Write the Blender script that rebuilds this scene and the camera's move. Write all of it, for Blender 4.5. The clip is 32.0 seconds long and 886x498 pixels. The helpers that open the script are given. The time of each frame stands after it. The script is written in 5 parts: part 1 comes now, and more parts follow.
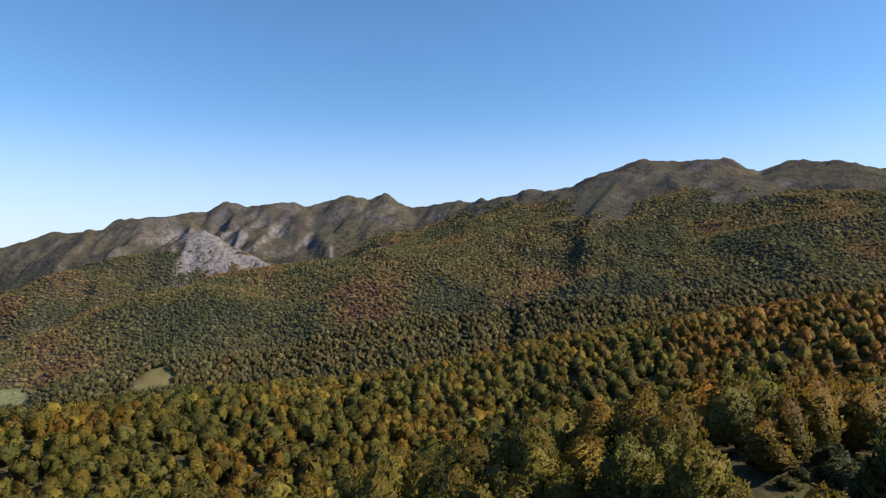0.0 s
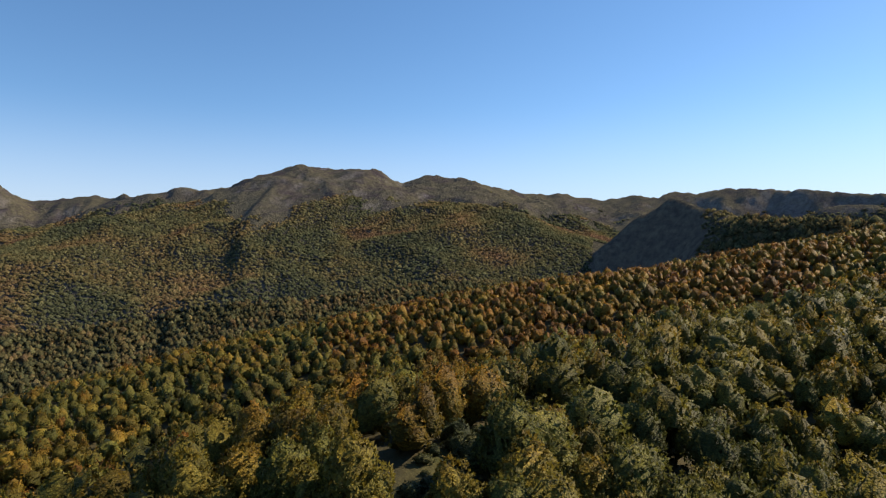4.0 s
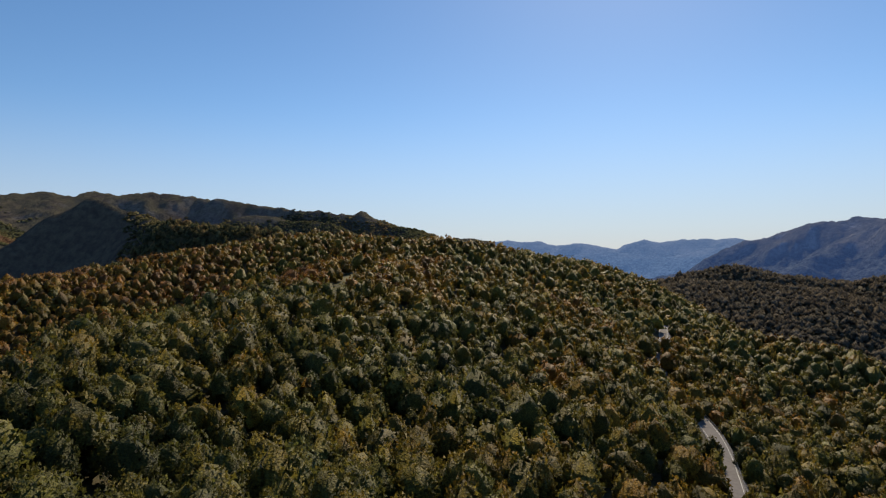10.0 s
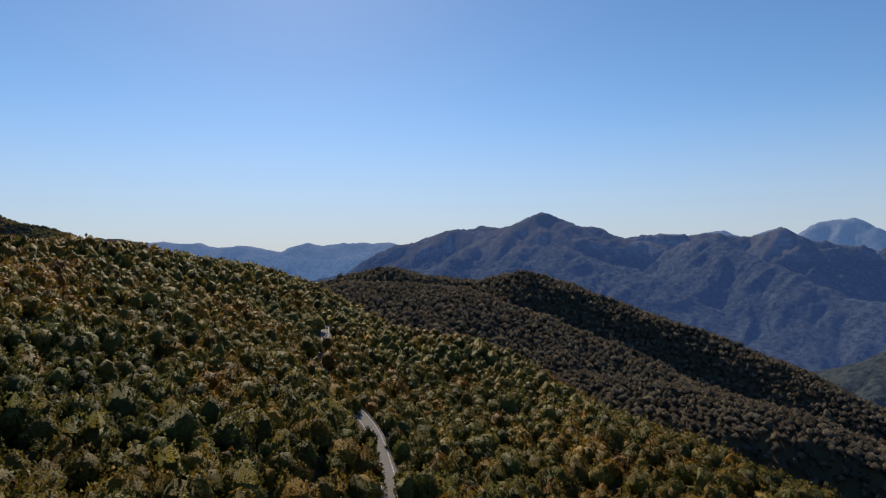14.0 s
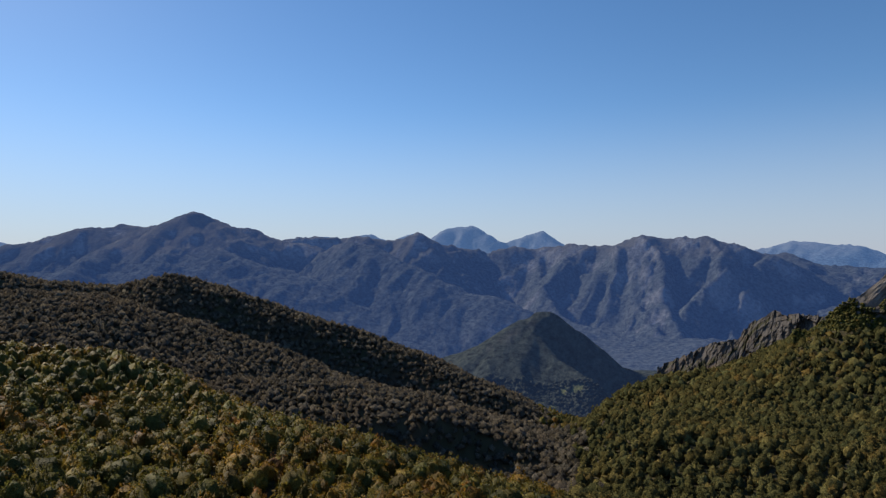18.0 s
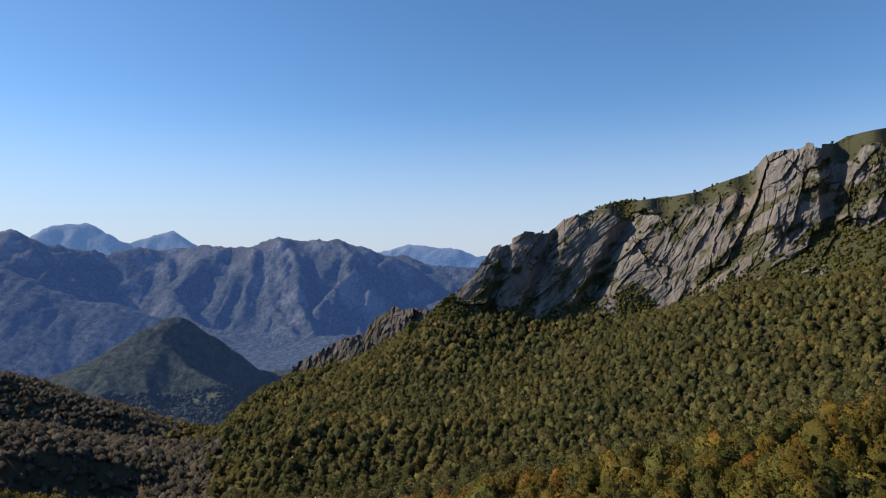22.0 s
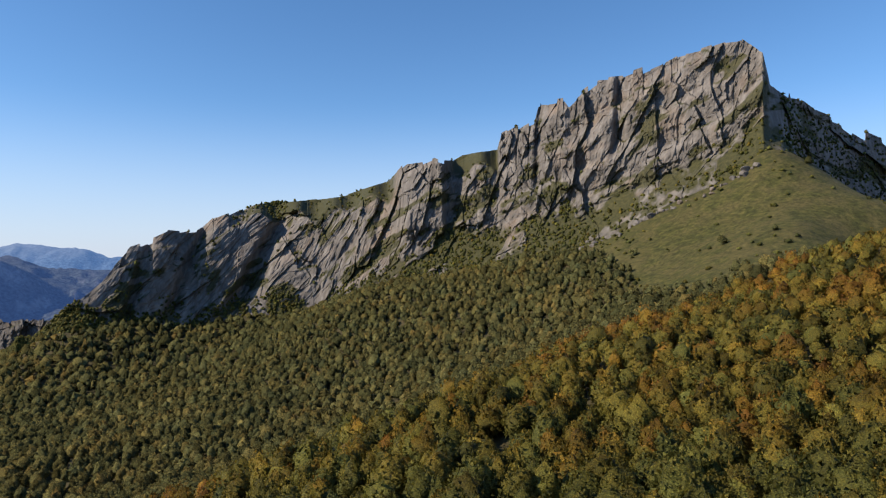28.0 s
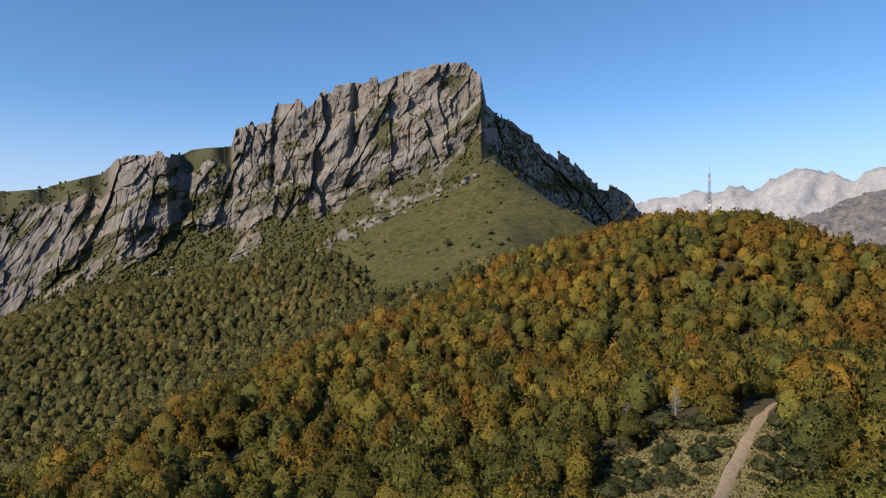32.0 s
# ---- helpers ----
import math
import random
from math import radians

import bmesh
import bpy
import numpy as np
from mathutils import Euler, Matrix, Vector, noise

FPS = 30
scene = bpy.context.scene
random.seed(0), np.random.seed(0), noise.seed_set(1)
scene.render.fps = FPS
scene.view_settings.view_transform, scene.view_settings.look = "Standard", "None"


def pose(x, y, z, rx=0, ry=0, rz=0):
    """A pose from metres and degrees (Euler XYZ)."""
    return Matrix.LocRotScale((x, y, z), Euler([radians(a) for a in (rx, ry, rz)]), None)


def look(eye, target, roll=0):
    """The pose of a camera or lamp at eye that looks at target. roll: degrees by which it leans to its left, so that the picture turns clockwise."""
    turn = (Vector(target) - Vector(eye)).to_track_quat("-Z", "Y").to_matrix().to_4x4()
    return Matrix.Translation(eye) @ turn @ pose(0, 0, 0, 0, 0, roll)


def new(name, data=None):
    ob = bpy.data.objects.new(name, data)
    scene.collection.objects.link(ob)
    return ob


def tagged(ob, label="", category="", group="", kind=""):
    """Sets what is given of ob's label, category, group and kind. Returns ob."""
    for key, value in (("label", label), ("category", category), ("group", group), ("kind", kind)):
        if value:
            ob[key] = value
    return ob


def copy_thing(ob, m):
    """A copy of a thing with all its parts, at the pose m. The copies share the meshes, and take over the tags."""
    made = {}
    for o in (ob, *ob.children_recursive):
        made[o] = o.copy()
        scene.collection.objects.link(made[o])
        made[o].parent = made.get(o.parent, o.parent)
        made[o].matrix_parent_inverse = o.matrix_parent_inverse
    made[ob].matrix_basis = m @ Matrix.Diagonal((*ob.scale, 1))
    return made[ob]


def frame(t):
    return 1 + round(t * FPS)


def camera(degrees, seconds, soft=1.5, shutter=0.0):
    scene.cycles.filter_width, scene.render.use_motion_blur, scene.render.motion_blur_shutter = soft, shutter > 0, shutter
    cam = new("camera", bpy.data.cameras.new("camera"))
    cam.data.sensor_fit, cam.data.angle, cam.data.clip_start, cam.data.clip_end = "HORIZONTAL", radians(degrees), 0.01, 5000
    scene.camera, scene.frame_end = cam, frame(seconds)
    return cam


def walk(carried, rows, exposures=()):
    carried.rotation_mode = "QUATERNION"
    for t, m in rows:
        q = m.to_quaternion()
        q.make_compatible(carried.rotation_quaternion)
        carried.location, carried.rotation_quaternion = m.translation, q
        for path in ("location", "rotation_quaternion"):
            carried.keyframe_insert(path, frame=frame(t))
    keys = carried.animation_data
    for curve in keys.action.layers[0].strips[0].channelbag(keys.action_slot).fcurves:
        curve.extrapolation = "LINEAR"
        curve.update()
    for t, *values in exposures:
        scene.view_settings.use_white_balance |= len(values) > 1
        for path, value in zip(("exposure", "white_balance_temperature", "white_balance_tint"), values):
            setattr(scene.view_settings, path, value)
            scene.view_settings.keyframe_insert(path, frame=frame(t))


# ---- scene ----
# camera path: it hovers and turns to the right
EYE = 60.0
cam = camera(70.01, 32.0, soft=1.2)
PATH = [
    (0.0, pose(0, 0, EYE, 90.89, 0.66, 0.00)),
    (0.5, pose(0, 0, EYE, 90.88, 0.65, -3.52)),
    (1.0, pose(0, 0, EYE, 90.87, 0.64, -7.00)),
    (1.5, pose(0, 0, EYE, 90.86, 0.62, -10.06)),
    (2.0, pose(0, 0, EYE, 90.85, 0.61, -13.65)),
    (2.5, pose(0, 0, EYE, 90.83, 0.61, -17.21)),
    (4.5, pose(0, 0, EYE, 90.81, 0.63, -35.29)),
    (5.0, pose(0, 0, EYE, 90.79, 0.63, -40.27)),
    (5.5, pose(0, 0, EYE, 90.75, 0.65, -44.58)),
    (6.0, pose(0, 0, EYE, 90.74, 0.65, -48.96)),
    (6.5, pose(0, 0, EYE, 90.74, 0.63, -52.78)),
    (7.0, pose(0, 0, EYE, 90.72, 0.61, -56.75)),
    (7.5, pose(0, 0, EYE, 90.71, 0.59, -60.44)),
    (8.0, pose(0, 0, EYE, 90.70, 0.56, -64.37)),
    (8.5, pose(0, 0, EYE, 90.71, 0.53, -68.01)),
    (9.0, pose(0, 0, EYE, 90.71, 0.50, -71.89)),
    (9.5, pose(0, 0, EYE, 90.72, 0.48, -75.49)),
    (10.0, pose(0, 0, EYE, 90.72, 0.45, -79.36)),
    (10.5, pose(0, 0, EYE, 90.73, 0.43, -82.97)),
    (11.0, pose(0, 0, EYE, 90.73, 0.42, -86.78)),
    (11.5, pose(0, 0, EYE, 90.74, 0.41, -90.34)),
    (12.0, pose(0, 0, EYE, 90.74, 0.41, -94.17)),
    (12.5, pose(0, 0, EYE, 90.75, 0.40, -97.75)),
    (13.0, pose(0, 0, EYE, 90.76, 0.39, -101.59)),
    (13.5, pose(0, 0, EYE, 90.76, 0.39, -105.21)),
    (14.0, pose(0, 0, EYE, 90.75, 0.38, -109.08)),
    (14.5, pose(0, 0, EYE, 90.74, 0.37, -112.65)),
    (16.5, pose(0, 0, EYE, 90.73, 0.36, -127.12)),
    (17.0, pose(0, 0, EYE, 90.73, 0.36, -131.20)),
    (17.5, pose(0, 0, EYE, 90.73, 0.38, -135.21)),
    (18.0, pose(0, 0, EYE, 90.71, 0.39, -139.49)),
    (18.5, pose(0, 0, EYE, 90.69, 0.39, -143.49)),
    (19.0, pose(0, 0, EYE, 90.69, 0.38, -147.80)),
    (19.5, pose(0, 0, EYE, 90.69, 0.38, -151.89)),
    (20.0, pose(0, 0, EYE, 90.68, 0.36, -156.06)),
    (20.5, pose(0, 0, EYE, 90.68, 0.37, -159.74)),
    (21.0, pose(0, 0, EYE, 90.68, 0.36, -163.66)),
    (21.5, pose(0, 0, EYE, 90.67, 0.37, -167.41)),
    (22.0, pose(0, 0, EYE, 90.65, 0.38, -171.56)),
    (22.5, pose(0, 0, EYE, 90.63, 0.38, -175.35)),
    (23.0, pose(0, 0, EYE, 90.60, 0.39, -179.25)),
    (23.5, pose(0, 0, EYE, 90.59, 0.40, -182.64)),
    (24.0, pose(0, 0, EYE, 90.57, 0.41, -184.68)),
    (24.5, pose(0, 0, EYE, 90.56, 0.41, -186.12)),
    (25.0, pose(0, 0, EYE, 90.55, 0.41, -188.28)),
    (25.5, pose(0, 0, EYE, 90.53, 0.41, -190.35)),
    (27.5, pose(0, 0, EYE, 90.49, 0.42, -199.56)),
    (28.0, pose(0, 0, EYE, 90.48, 0.44, -202.41)),
    (28.5, pose(0, 0, EYE, 90.45, 0.45, -205.48)),
    (29.0, pose(0, 0, EYE, 90.44, 0.47, -208.87)),
    (29.5, pose(0, 0, EYE, 90.44, 0.50, -211.87)),
    (30.0, pose(0, 0, EYE, 90.44, 0.51, -214.74)),
    (30.5, pose(0, 0, EYE, 90.44, 0.52, -217.38)),
    (31.0, pose(0, 0, EYE, 90.44, 0.53, -220.27)),
    (31.5, pose(0, 0, EYE, 90.44, 0.53, -222.94)),
    (32.0, pose(0, 0, EYE, 90.44, 0.52, -225.84)),
]
walk(cam, PATH, exposures=[(0.0, 0.57, 6650, 10), (5.0, 0.42, 7100, 10), (9.0, 0.02, 7050, 10), (13.0, -0.15, 6850, 11), (17.0, -0.15, 6600, 10), (20.0, 0.02, 6500, 10), (25.0, 0.36, 6500, 10), (32.0, 0.39, 6550, 10)])

# ---- daylight ----
SUN_BEARING, SUN_HEIGHT = 96.0, 35.0
world = bpy.data.worlds.new("sky")
scene.world = world
world.use_nodes = True
wn = world.node_tree
sky = wn.nodes.new("ShaderNodeTexSky")
sky.sky_type = 'NISHITA'
sky.sun_disc = False
sky.sun_elevation = radians(SUN_HEIGHT)
sky.sun_rotation = radians(SUN_BEARING)
sky.altitude = 2200.0
sky.air_density, sky.dust_density, sky.ozone_density = 1.0, 0.6, 2.0
hue = wn.nodes.new("ShaderNodeHueSaturation")
hue.inputs["Saturation"].default_value = 1.24
tone = wn.nodes.new("ShaderNodeMix")
tone.data_type, tone.blend_type = 'RGBA', 'MULTIPLY'
tone.inputs[0].default_value = 1.0
tone.inputs[7].default_value = (0.925, 0.962, 1.01, 1.0)
gam = wn.nodes.new("ShaderNodeGamma")
gam.inputs[1].default_value = 0.905
wn.links.new(sky.outputs[0], gam.inputs[0])
wn.links.new(gam.outputs[0], hue.inputs["Color"])
wn.links.new(hue.outputs[0], tone.inputs[6])
# pale haze low over the horizon, all the way round
tex = wn.nodes.new("ShaderNodeTexCoord")
sep = wn.nodes.new("ShaderNodeSeparateXYZ")
low = wn.nodes.new("ShaderNodeMapRange")
low.interpolation_type = 'SMOOTHSTEP'
low.inputs["From Min"].default_value, low.inputs["From Max"].default_value = -0.02, 0.24
low.inputs["To Min"].default_value, low.inputs["To Max"].default_value = 0.8, 0.0
air = wn.nodes.new("ShaderNodeMix")
air.data_type = 'RGBA'
air.inputs[7].default_value = (2.8, 3.22, 4.25, 1.0)
wn.links.new(tex.outputs["Generated"], sep.inputs[0])
wn.links.new(sep.outputs[2], low.inputs[0])
wn.links.new(low.outputs[0], air.inputs[0])
wn.links.new(tone.outputs[2], air.inputs[6])
wn.links.new(air.outputs[2], wn.nodes["Background"].inputs[0])
wn.nodes["Background"].inputs[1].default_value = 0.151
sun = new("sun", bpy.data.lights.new("sun", 'SUN'))
sun.data.energy, sun.data.angle, sun.data.color = 4.5, radians(0.53), (1.0, 0.88, 0.70)
sb, se = radians(SUN_BEARING), radians(SUN_HEIGHT)
sun.matrix_world = look((math.sin(sb) * math.cos(se) * 50, math.cos(sb) * math.cos(se) * 50, EYE + math.sin(se) * 50), (0, 0, EYE))

# ---- plan: crest lines as (bearing to the right of the start, rise, distance) from the camera ----
FAR_ROCK = [(-39.8, -0.001, 3500), (-35.0, 0.020, 3600), (-32.9, 0.031, 3600), (-31.6, 0.039, 3600), (-28.3, 0.041, 3500), (-27.1, 0.058, 3500), 
    (-25.1, 0.071, 3450), (-22.1, 0.073, 3500), (-19.6, 0.075, 3550), (-18.8, 0.089, 3550), (-17.1, 0.079, 3500), (-15.2, 0.086, 3450), 
    (-13.5, 0.087, 3450), (-12.3, 0.081, 3500), (-9.8, 0.090, 3500), (-8.4, 0.101, 3500), (-6.8, 0.093, 3500), (-5.3, 0.104, 3500), 
    (-3.5, 0.089, 3500), (-1.2, 0.088, 3450), (0.9, 0.095, 3400), (2.9, 0.089, 3300), (6.0, 0.093, 3000)]
FAR_SPUR = [(-37.7, -0.065, 2500), (-35.0, -0.046, 2550), (-31.4, -0.022, 2600), (-27.6, 0.004, 2700), (-23.4, 0.028, 2800), (-21.2, 0.045, 2850), 
    (-18.9, 0.019, 2800), (-16.2, -0.007, 2700), (-13.3, -0.025, 2600)]
MAIN_A = [(2.9, 0.086, 2700), (6.0, 0.095, 2500), (9.0, 0.103, 2450), (12.0, 0.114, 2400), (15.9, 0.123, 2350), (18.2, 0.144, 2300), 
    (20.5, 0.139, 2300), (22.3, 0.142, 2300), (24.9, 0.121, 2350), (26.9, 0.119, 2350), (28.9, 0.128, 2300), (31.6, 0.128, 2300), 
    (33.4, 0.116, 2350), (35.1, 0.106, 2400), (35.7, 0.103, 2500), (38.7, 0.098, 2600), (43.8, 0.091, 2700), (47.3, 0.094, 2700), 
    (48.7, 0.090, 2700), (51.4, 0.095, 2700)]
MAIN_B = [(51.4, 0.095, 2700), (53.0, 0.092, 2650), (54.4, 0.099, 2600), (56.2, 0.100, 2600), (58.0, 0.092, 2600), (60.6, 0.083, 2500), 
    (65.6, 0.069, 2450), (68.6, 0.075, 2400), (72.2, 0.066, 2300), (75.3, 0.048, 2200), (78.3, 0.030, 2100), (82.8, 0.003, 2000)]
SPUR_WOOD = [(-39.8, -0.117, 1500), (-35.0, -0.093, 1550), (-28.4, -0.074, 1600), (-23.4, -0.038, 1650), (-18.9, -0.014, 1700), (-13.3, -0.003, 1750), 
    (-7.3, 0.009, 1800), (-3.3, 0.035, 1850), (-0.7, 0.060, 1900), (3.4, 0.065, 1950), (7.0, 0.081, 2000), (11.0, 0.086, 2100)]
SPUR_MID = [(-2.3, -0.126, 1350), (2.3, -0.091, 1450), (5.9, -0.047, 1600), (13.9, 0.013, 1800), (15.3, 0.052, 2000)]
NOSE_A = [(11.0, 0.088, 2080), (15.0, 0.045, 1930), (14.4, -0.014, 1760), (12.7, -0.058, 1600), (11.9, -0.111, 1450)]
NOSE_B = [(3.6, 0.061, 1950), (3.8, -0.022, 1700), (3.5, -0.093, 1480), (-0.8, -0.128, 1380)]
NOSE_C = [(-8.8, 0.003, 1780), (-11.7, -0.053, 1620), (-14.1, -0.103, 1480), (-15.5, -0.150, 1360)]
NOSE_D = [(-18.6, -0.020, 1690), (-22.0, -0.080, 1540), (-24.0, -0.126, 1420)]
NOSE_E = [(27.5, 0.074, 2050), (28.3, 0.026, 1900), (32.3, -0.016, 1760), (33.9, -0.032, 1700)]
NOSE_F = [(20.3, 0.058, 2050), (20.7, 0.020, 1900), (23.9, -0.016, 1740), (27.4, -0.050, 1620)]
DOME = [(25.8, 0.089, 2150), (27.5, 0.100, 2180), (29.6, 0.103, 2180), (32.0, 0.098, 2150)]
SPUR_EAST = [(27.0, 0.101, 2000), (31.0, 0.096, 1900), (34.1, 0.085, 1850), (37.7, 0.059, 1800), (41.2, 0.027, 1750), (45.7, -0.013, 1700)]
SHADE_HILL = [(44.1, -0.012, 1500), (46.2, 0.023, 1520), (48.3, 0.059, 1550), (50.6, 0.087, 1550), (53.4, 0.074, 1450), (54.9, 0.061, 1350), 
    (57.9, 0.052, 1200), (62.4, 0.046, 1100), (67.1, 0.035, 1000), (70.7, 0.032, 900)]
BACK_HILL = [(59.7, 0.052, 2000), (61.8, 0.067, 2000), (64.2, 0.067, 2000), (67.2, 0.053, 1950), (70.3, 0.039, 1900)]
EAST_CREST = [(-41.3, -0.194, 360), (-35.0, -0.195, 380), (-27.6, -0.189, 400), (-19.0, -0.183, 420), (-4.4, -0.174, 450), (10.8, -0.117, 480), 
    (24.7, -0.075, 500), (35.0, -0.041, 520), (46.2, -0.018, 560), (55.7, 0.010, 620), (64.1, 0.028, 660), (70.3, 0.035, 660), 
    (75.3, 0.031, 560), (79.8, 0.031, 540), (82.8, 0.020, 580), (87.6, 0.000, 640), (92.3, -0.017, 720), (97.4, -0.040, 800)]
KNOLL = [(8.2, -0.267, 105), (24.6, -0.192, 125), (34.8, -0.161, 135), (30.9, -0.184, 150), (41.1, -0.141, 175), (51.0, -0.096, 210), 
    (60.0, -0.056, 260), (66.0, -0.023, 320), (70.3, 0.002, 380)]
NEAR_FLOOR = [(-38.3, -0.231, 330), (-27.6, -0.303, 290), (-9.5, -0.350, 270), (0.6, -0.357, 200), (10.6, -0.353, 80), 
    (20.9, -0.336, 75), (50.8, -0.340, 92), (63.9, -0.273, 110), (55.5, -0.190, 150), (65.9, -0.131, 200), 
    (48.4, -0.295, 110), (62.4, -0.301, 130), (77.6, -0.306, 140), (87.4, -0.349, 125), (92.1, -0.241, 180), (77.7, -0.165, 220), 
    (82.8, -0.076, 330), (92.2, -0.124, 300)]
KNOLL_STRIP = [(27.3, -0.364, 78), (30.8, -0.313, 90), (34.8, -0.285, 102), (38.9, -0.256, 114), (43.5, -0.230, 126)]
TOP_STRIP = [(69.2, -0.045, 300), (70.6, -0.034, 330), (72.1, -0.016, 370)]
ROAD_LINE = [(104.8, -0.483, 148), (104.7, -0.430, 163), (104.2, -0.372, 186), (103.7, -0.333, 208), (103.1, -0.293, 238), (102.0, -0.257, 268), 
    (100.5, -0.231, 295), (99.0, -0.208, 315), (97.9, -0.186, 330), (98.2, -0.163, 362), (98.5, -0.137, 405), (98.5, -0.101, 495)]
SOUTH_SLOPE = [(109.8, -0.356, 190), (121.8, -0.340, 230), (107.4, -0.217, 330), (112.4, -0.128, 520), (102.4, -0.129, 430), (130.2, -0.272, 310)]
SOUTH_EDGE = [(98.3, -0.049, 660), (103.6, -0.096, 600), (112.2, -0.154, 530), (121.8, -0.214, 460), (131.9, -0.280, 400), (141.9, -0.337, 360), 
    (149.1, -0.361, 330)]
SOUTH_RIDGE = [(97.3, -0.036, 1100), (100.9, -0.020, 1050), (104.4, -0.009, 1000), (107.5, -0.022, 1000), (112.5, -0.031, 1000), (116.4, -0.017, 950), 
    (119.7, -0.035, 930), (124.1, -0.064, 900), (130.3, -0.100, 880), (136.5, -0.142, 850), (142.0, -0.189, 800), (148.2, -0.248, 760)]
SOUTH_SPUR = [(100.9, -0.031, 900), (110.4, -0.041, 850), (116.9, -0.082, 800), (122.8, -0.122, 760), (129.9, -0.178, 720), (137.0, -0.209, 690), 
    (147.3, -0.258, 640)]
LOW_SPUR = [(121.1, -0.176, 640), (128.5, -0.183, 610), (137.1, -0.209, 570), (144.7, -0.266, 545), (151.2, -0.341, 510)]
CONE = [(137.1, -0.165, 1700), (140.2, -0.150, 1680), (143.3, -0.131, 1650), (145.6, -0.102, 1615)]
CONE_NOSE = [(146.3, -0.094, 1605), (147.4, -0.111, 1570), (149.6, -0.155, 1490), (152.3, -0.184, 1420)]
CONE_SHADE = [(146.1, -0.096, 1610), (147.6, -0.083, 1600), (148.9, -0.080, 1600), (150.4, -0.100, 1590), (152.8, -0.130, 1570), (155.2, -0.163, 1550), (157.5, -0.180, 1540)]
MID_PEAKS = [(124.8, 0.026, 3300), (127.2, 0.031, 3300), (130.5, 0.031, 3300), (132.8, 0.035, 3250), (135.0, 0.024, 3250), (137.2, 0.038, 3200), (139.3, 0.020, 3250), (143.0, 0.008, 3300), (146.0, 0.014, 3300), (149.6, 0.012, 3300)]
PYRAMID = [(104.5, 0.014, 3100), (107.5, 0.029, 3050), (109.8, 0.043, 3000), (113.0, 0.049, 3000), (115.5, 0.047, 2900), (118.1, 0.066, 2800), 
    (119.7, 0.055, 2800), (121.5, 0.043, 2800), (122.9, 0.040, 2800), (125.1, 0.025, 2750), (128.4, 0.016, 2700), (130.4, -0.003, 2600)]
PYRAMID_SPUR = [(129.7, 0.016, 2560), (131.2, 0.022, 2500), (133.2, 0.014, 2400), (135.2, -0.004, 2300), (138.3, -0.031, 2180), (141.3, -0.054, 2100), (143.9, -0.063, 2050), (146.6, -0.085, 2000), (149.2, -0.125, 1960)]
MASSIF = [(146.7, -0.010, 3300), (149.6, 0.012, 3250), (150.9, 0.018, 3200), (153.3, 0.014, 3150), (154.5, 0.014, 3100), (155.7, 0.024, 3050), (156.9, 0.029, 3000),
    (159.0, 0.024, 3000), (160.3, 0.025, 3000), (162.1, 0.029, 3000), (163.8, 0.019, 3000), (165.9, 0.005, 3000), (166.9, -0.003, 3000), (168.3, -0.031, 3000), (169.8, -0.054, 3000), (174.1, -0.085, 3000)]
MASSIF_FOOT = [(148.0, -0.120, 2400), (152.0, -0.122, 2350), (156.0, -0.126, 2300), (160.0, -0.128, 2250), (164.0, -0.126, 2280), (170.0, -0.120, 2400)]
RIB_A = [(154.5, 0.014, 3100), (155.0, -0.015, 2930), (155.8, -0.045, 2780), (156.6, -0.075, 2640), (158.0, -0.110, 2450)]
RIB_B = [(156.9, 0.029, 3000), (158.3, 0.010, 2900), (159.0, -0.023, 2760), (158.5, -0.066, 2600), (159.4, -0.105, 2440)]
RIB_C = [(162.1, 0.029, 3000), (163.3, 0.005, 2880), (163.5, -0.019, 2790), (161.6, -0.052, 2660), (159.8, -0.090, 2520)]
RIB_D = [(165.9, 0.001, 3000), (165.5, -0.031, 2850), (164.2, -0.056, 2740), (163.3, -0.089, 2600), (164.2, -0.129, 2440)]
RIB_E = [(152.9, 0.014, 3150), (150.4, -0.001, 3050), (148.4, -0.050, 2850), (150.4, -0.093, 2600), (154.2, -0.127, 2400)]
PYRAMID_LEFT = [(115.3, 0.046, 2900), (113.2, 0.031, 2750), (111.1, 0.011, 2600), (108.8, -0.016, 2400)]
PYRAMID_MID = [(118.1, 0.065, 2800), (117.4, 0.023, 2600), (121.5, 0.002, 2450), (125.3, -0.020, 2330), (128.2, -0.038, 2240), (132.1, -0.074, 2120), (136.2, -0.102, 2030)]
FAR_PEAKS = [(123.9, 0.021, 3900), (127.9, 0.031, 3900), (131.0, 0.031, 3900), (132.8, 0.036, 3850), (135.1, 0.021, 3850), (136.9, 0.038, 3800), 
    (138.4, 0.023, 3900), (140.1, 0.046, 4200), (142.1, 0.049, 4200), (144.6, 0.019, 4200), (147.0, 0.033, 4200), (148.4, 0.039, 4200), 
    (150.2, 0.016, 4200), (152.8, 0.013, 4000), (155.9, 0.008, 4000), (162.0, 0.003, 4000)]
FAR_WEST = [(164.0, -0.001, 4500), (166.0, 0.004, 4500), (168.2, 0.018, 4500), (169.9, 0.017, 4500), (171.1, 0.011, 4500), (172.3, 0.013, 4500), 
    (174.2, 0.000, 4500), (176.0, -0.000, 4600), (179.1, 0.001, 4600)]
FAR_WEST_LOW = [(164.8, -0.000, 3380), (167.6, 0.002, 3380), (170.4, -0.014, 3380), (173.4, -0.019, 3380), (177.3, -0.024, 3380)]
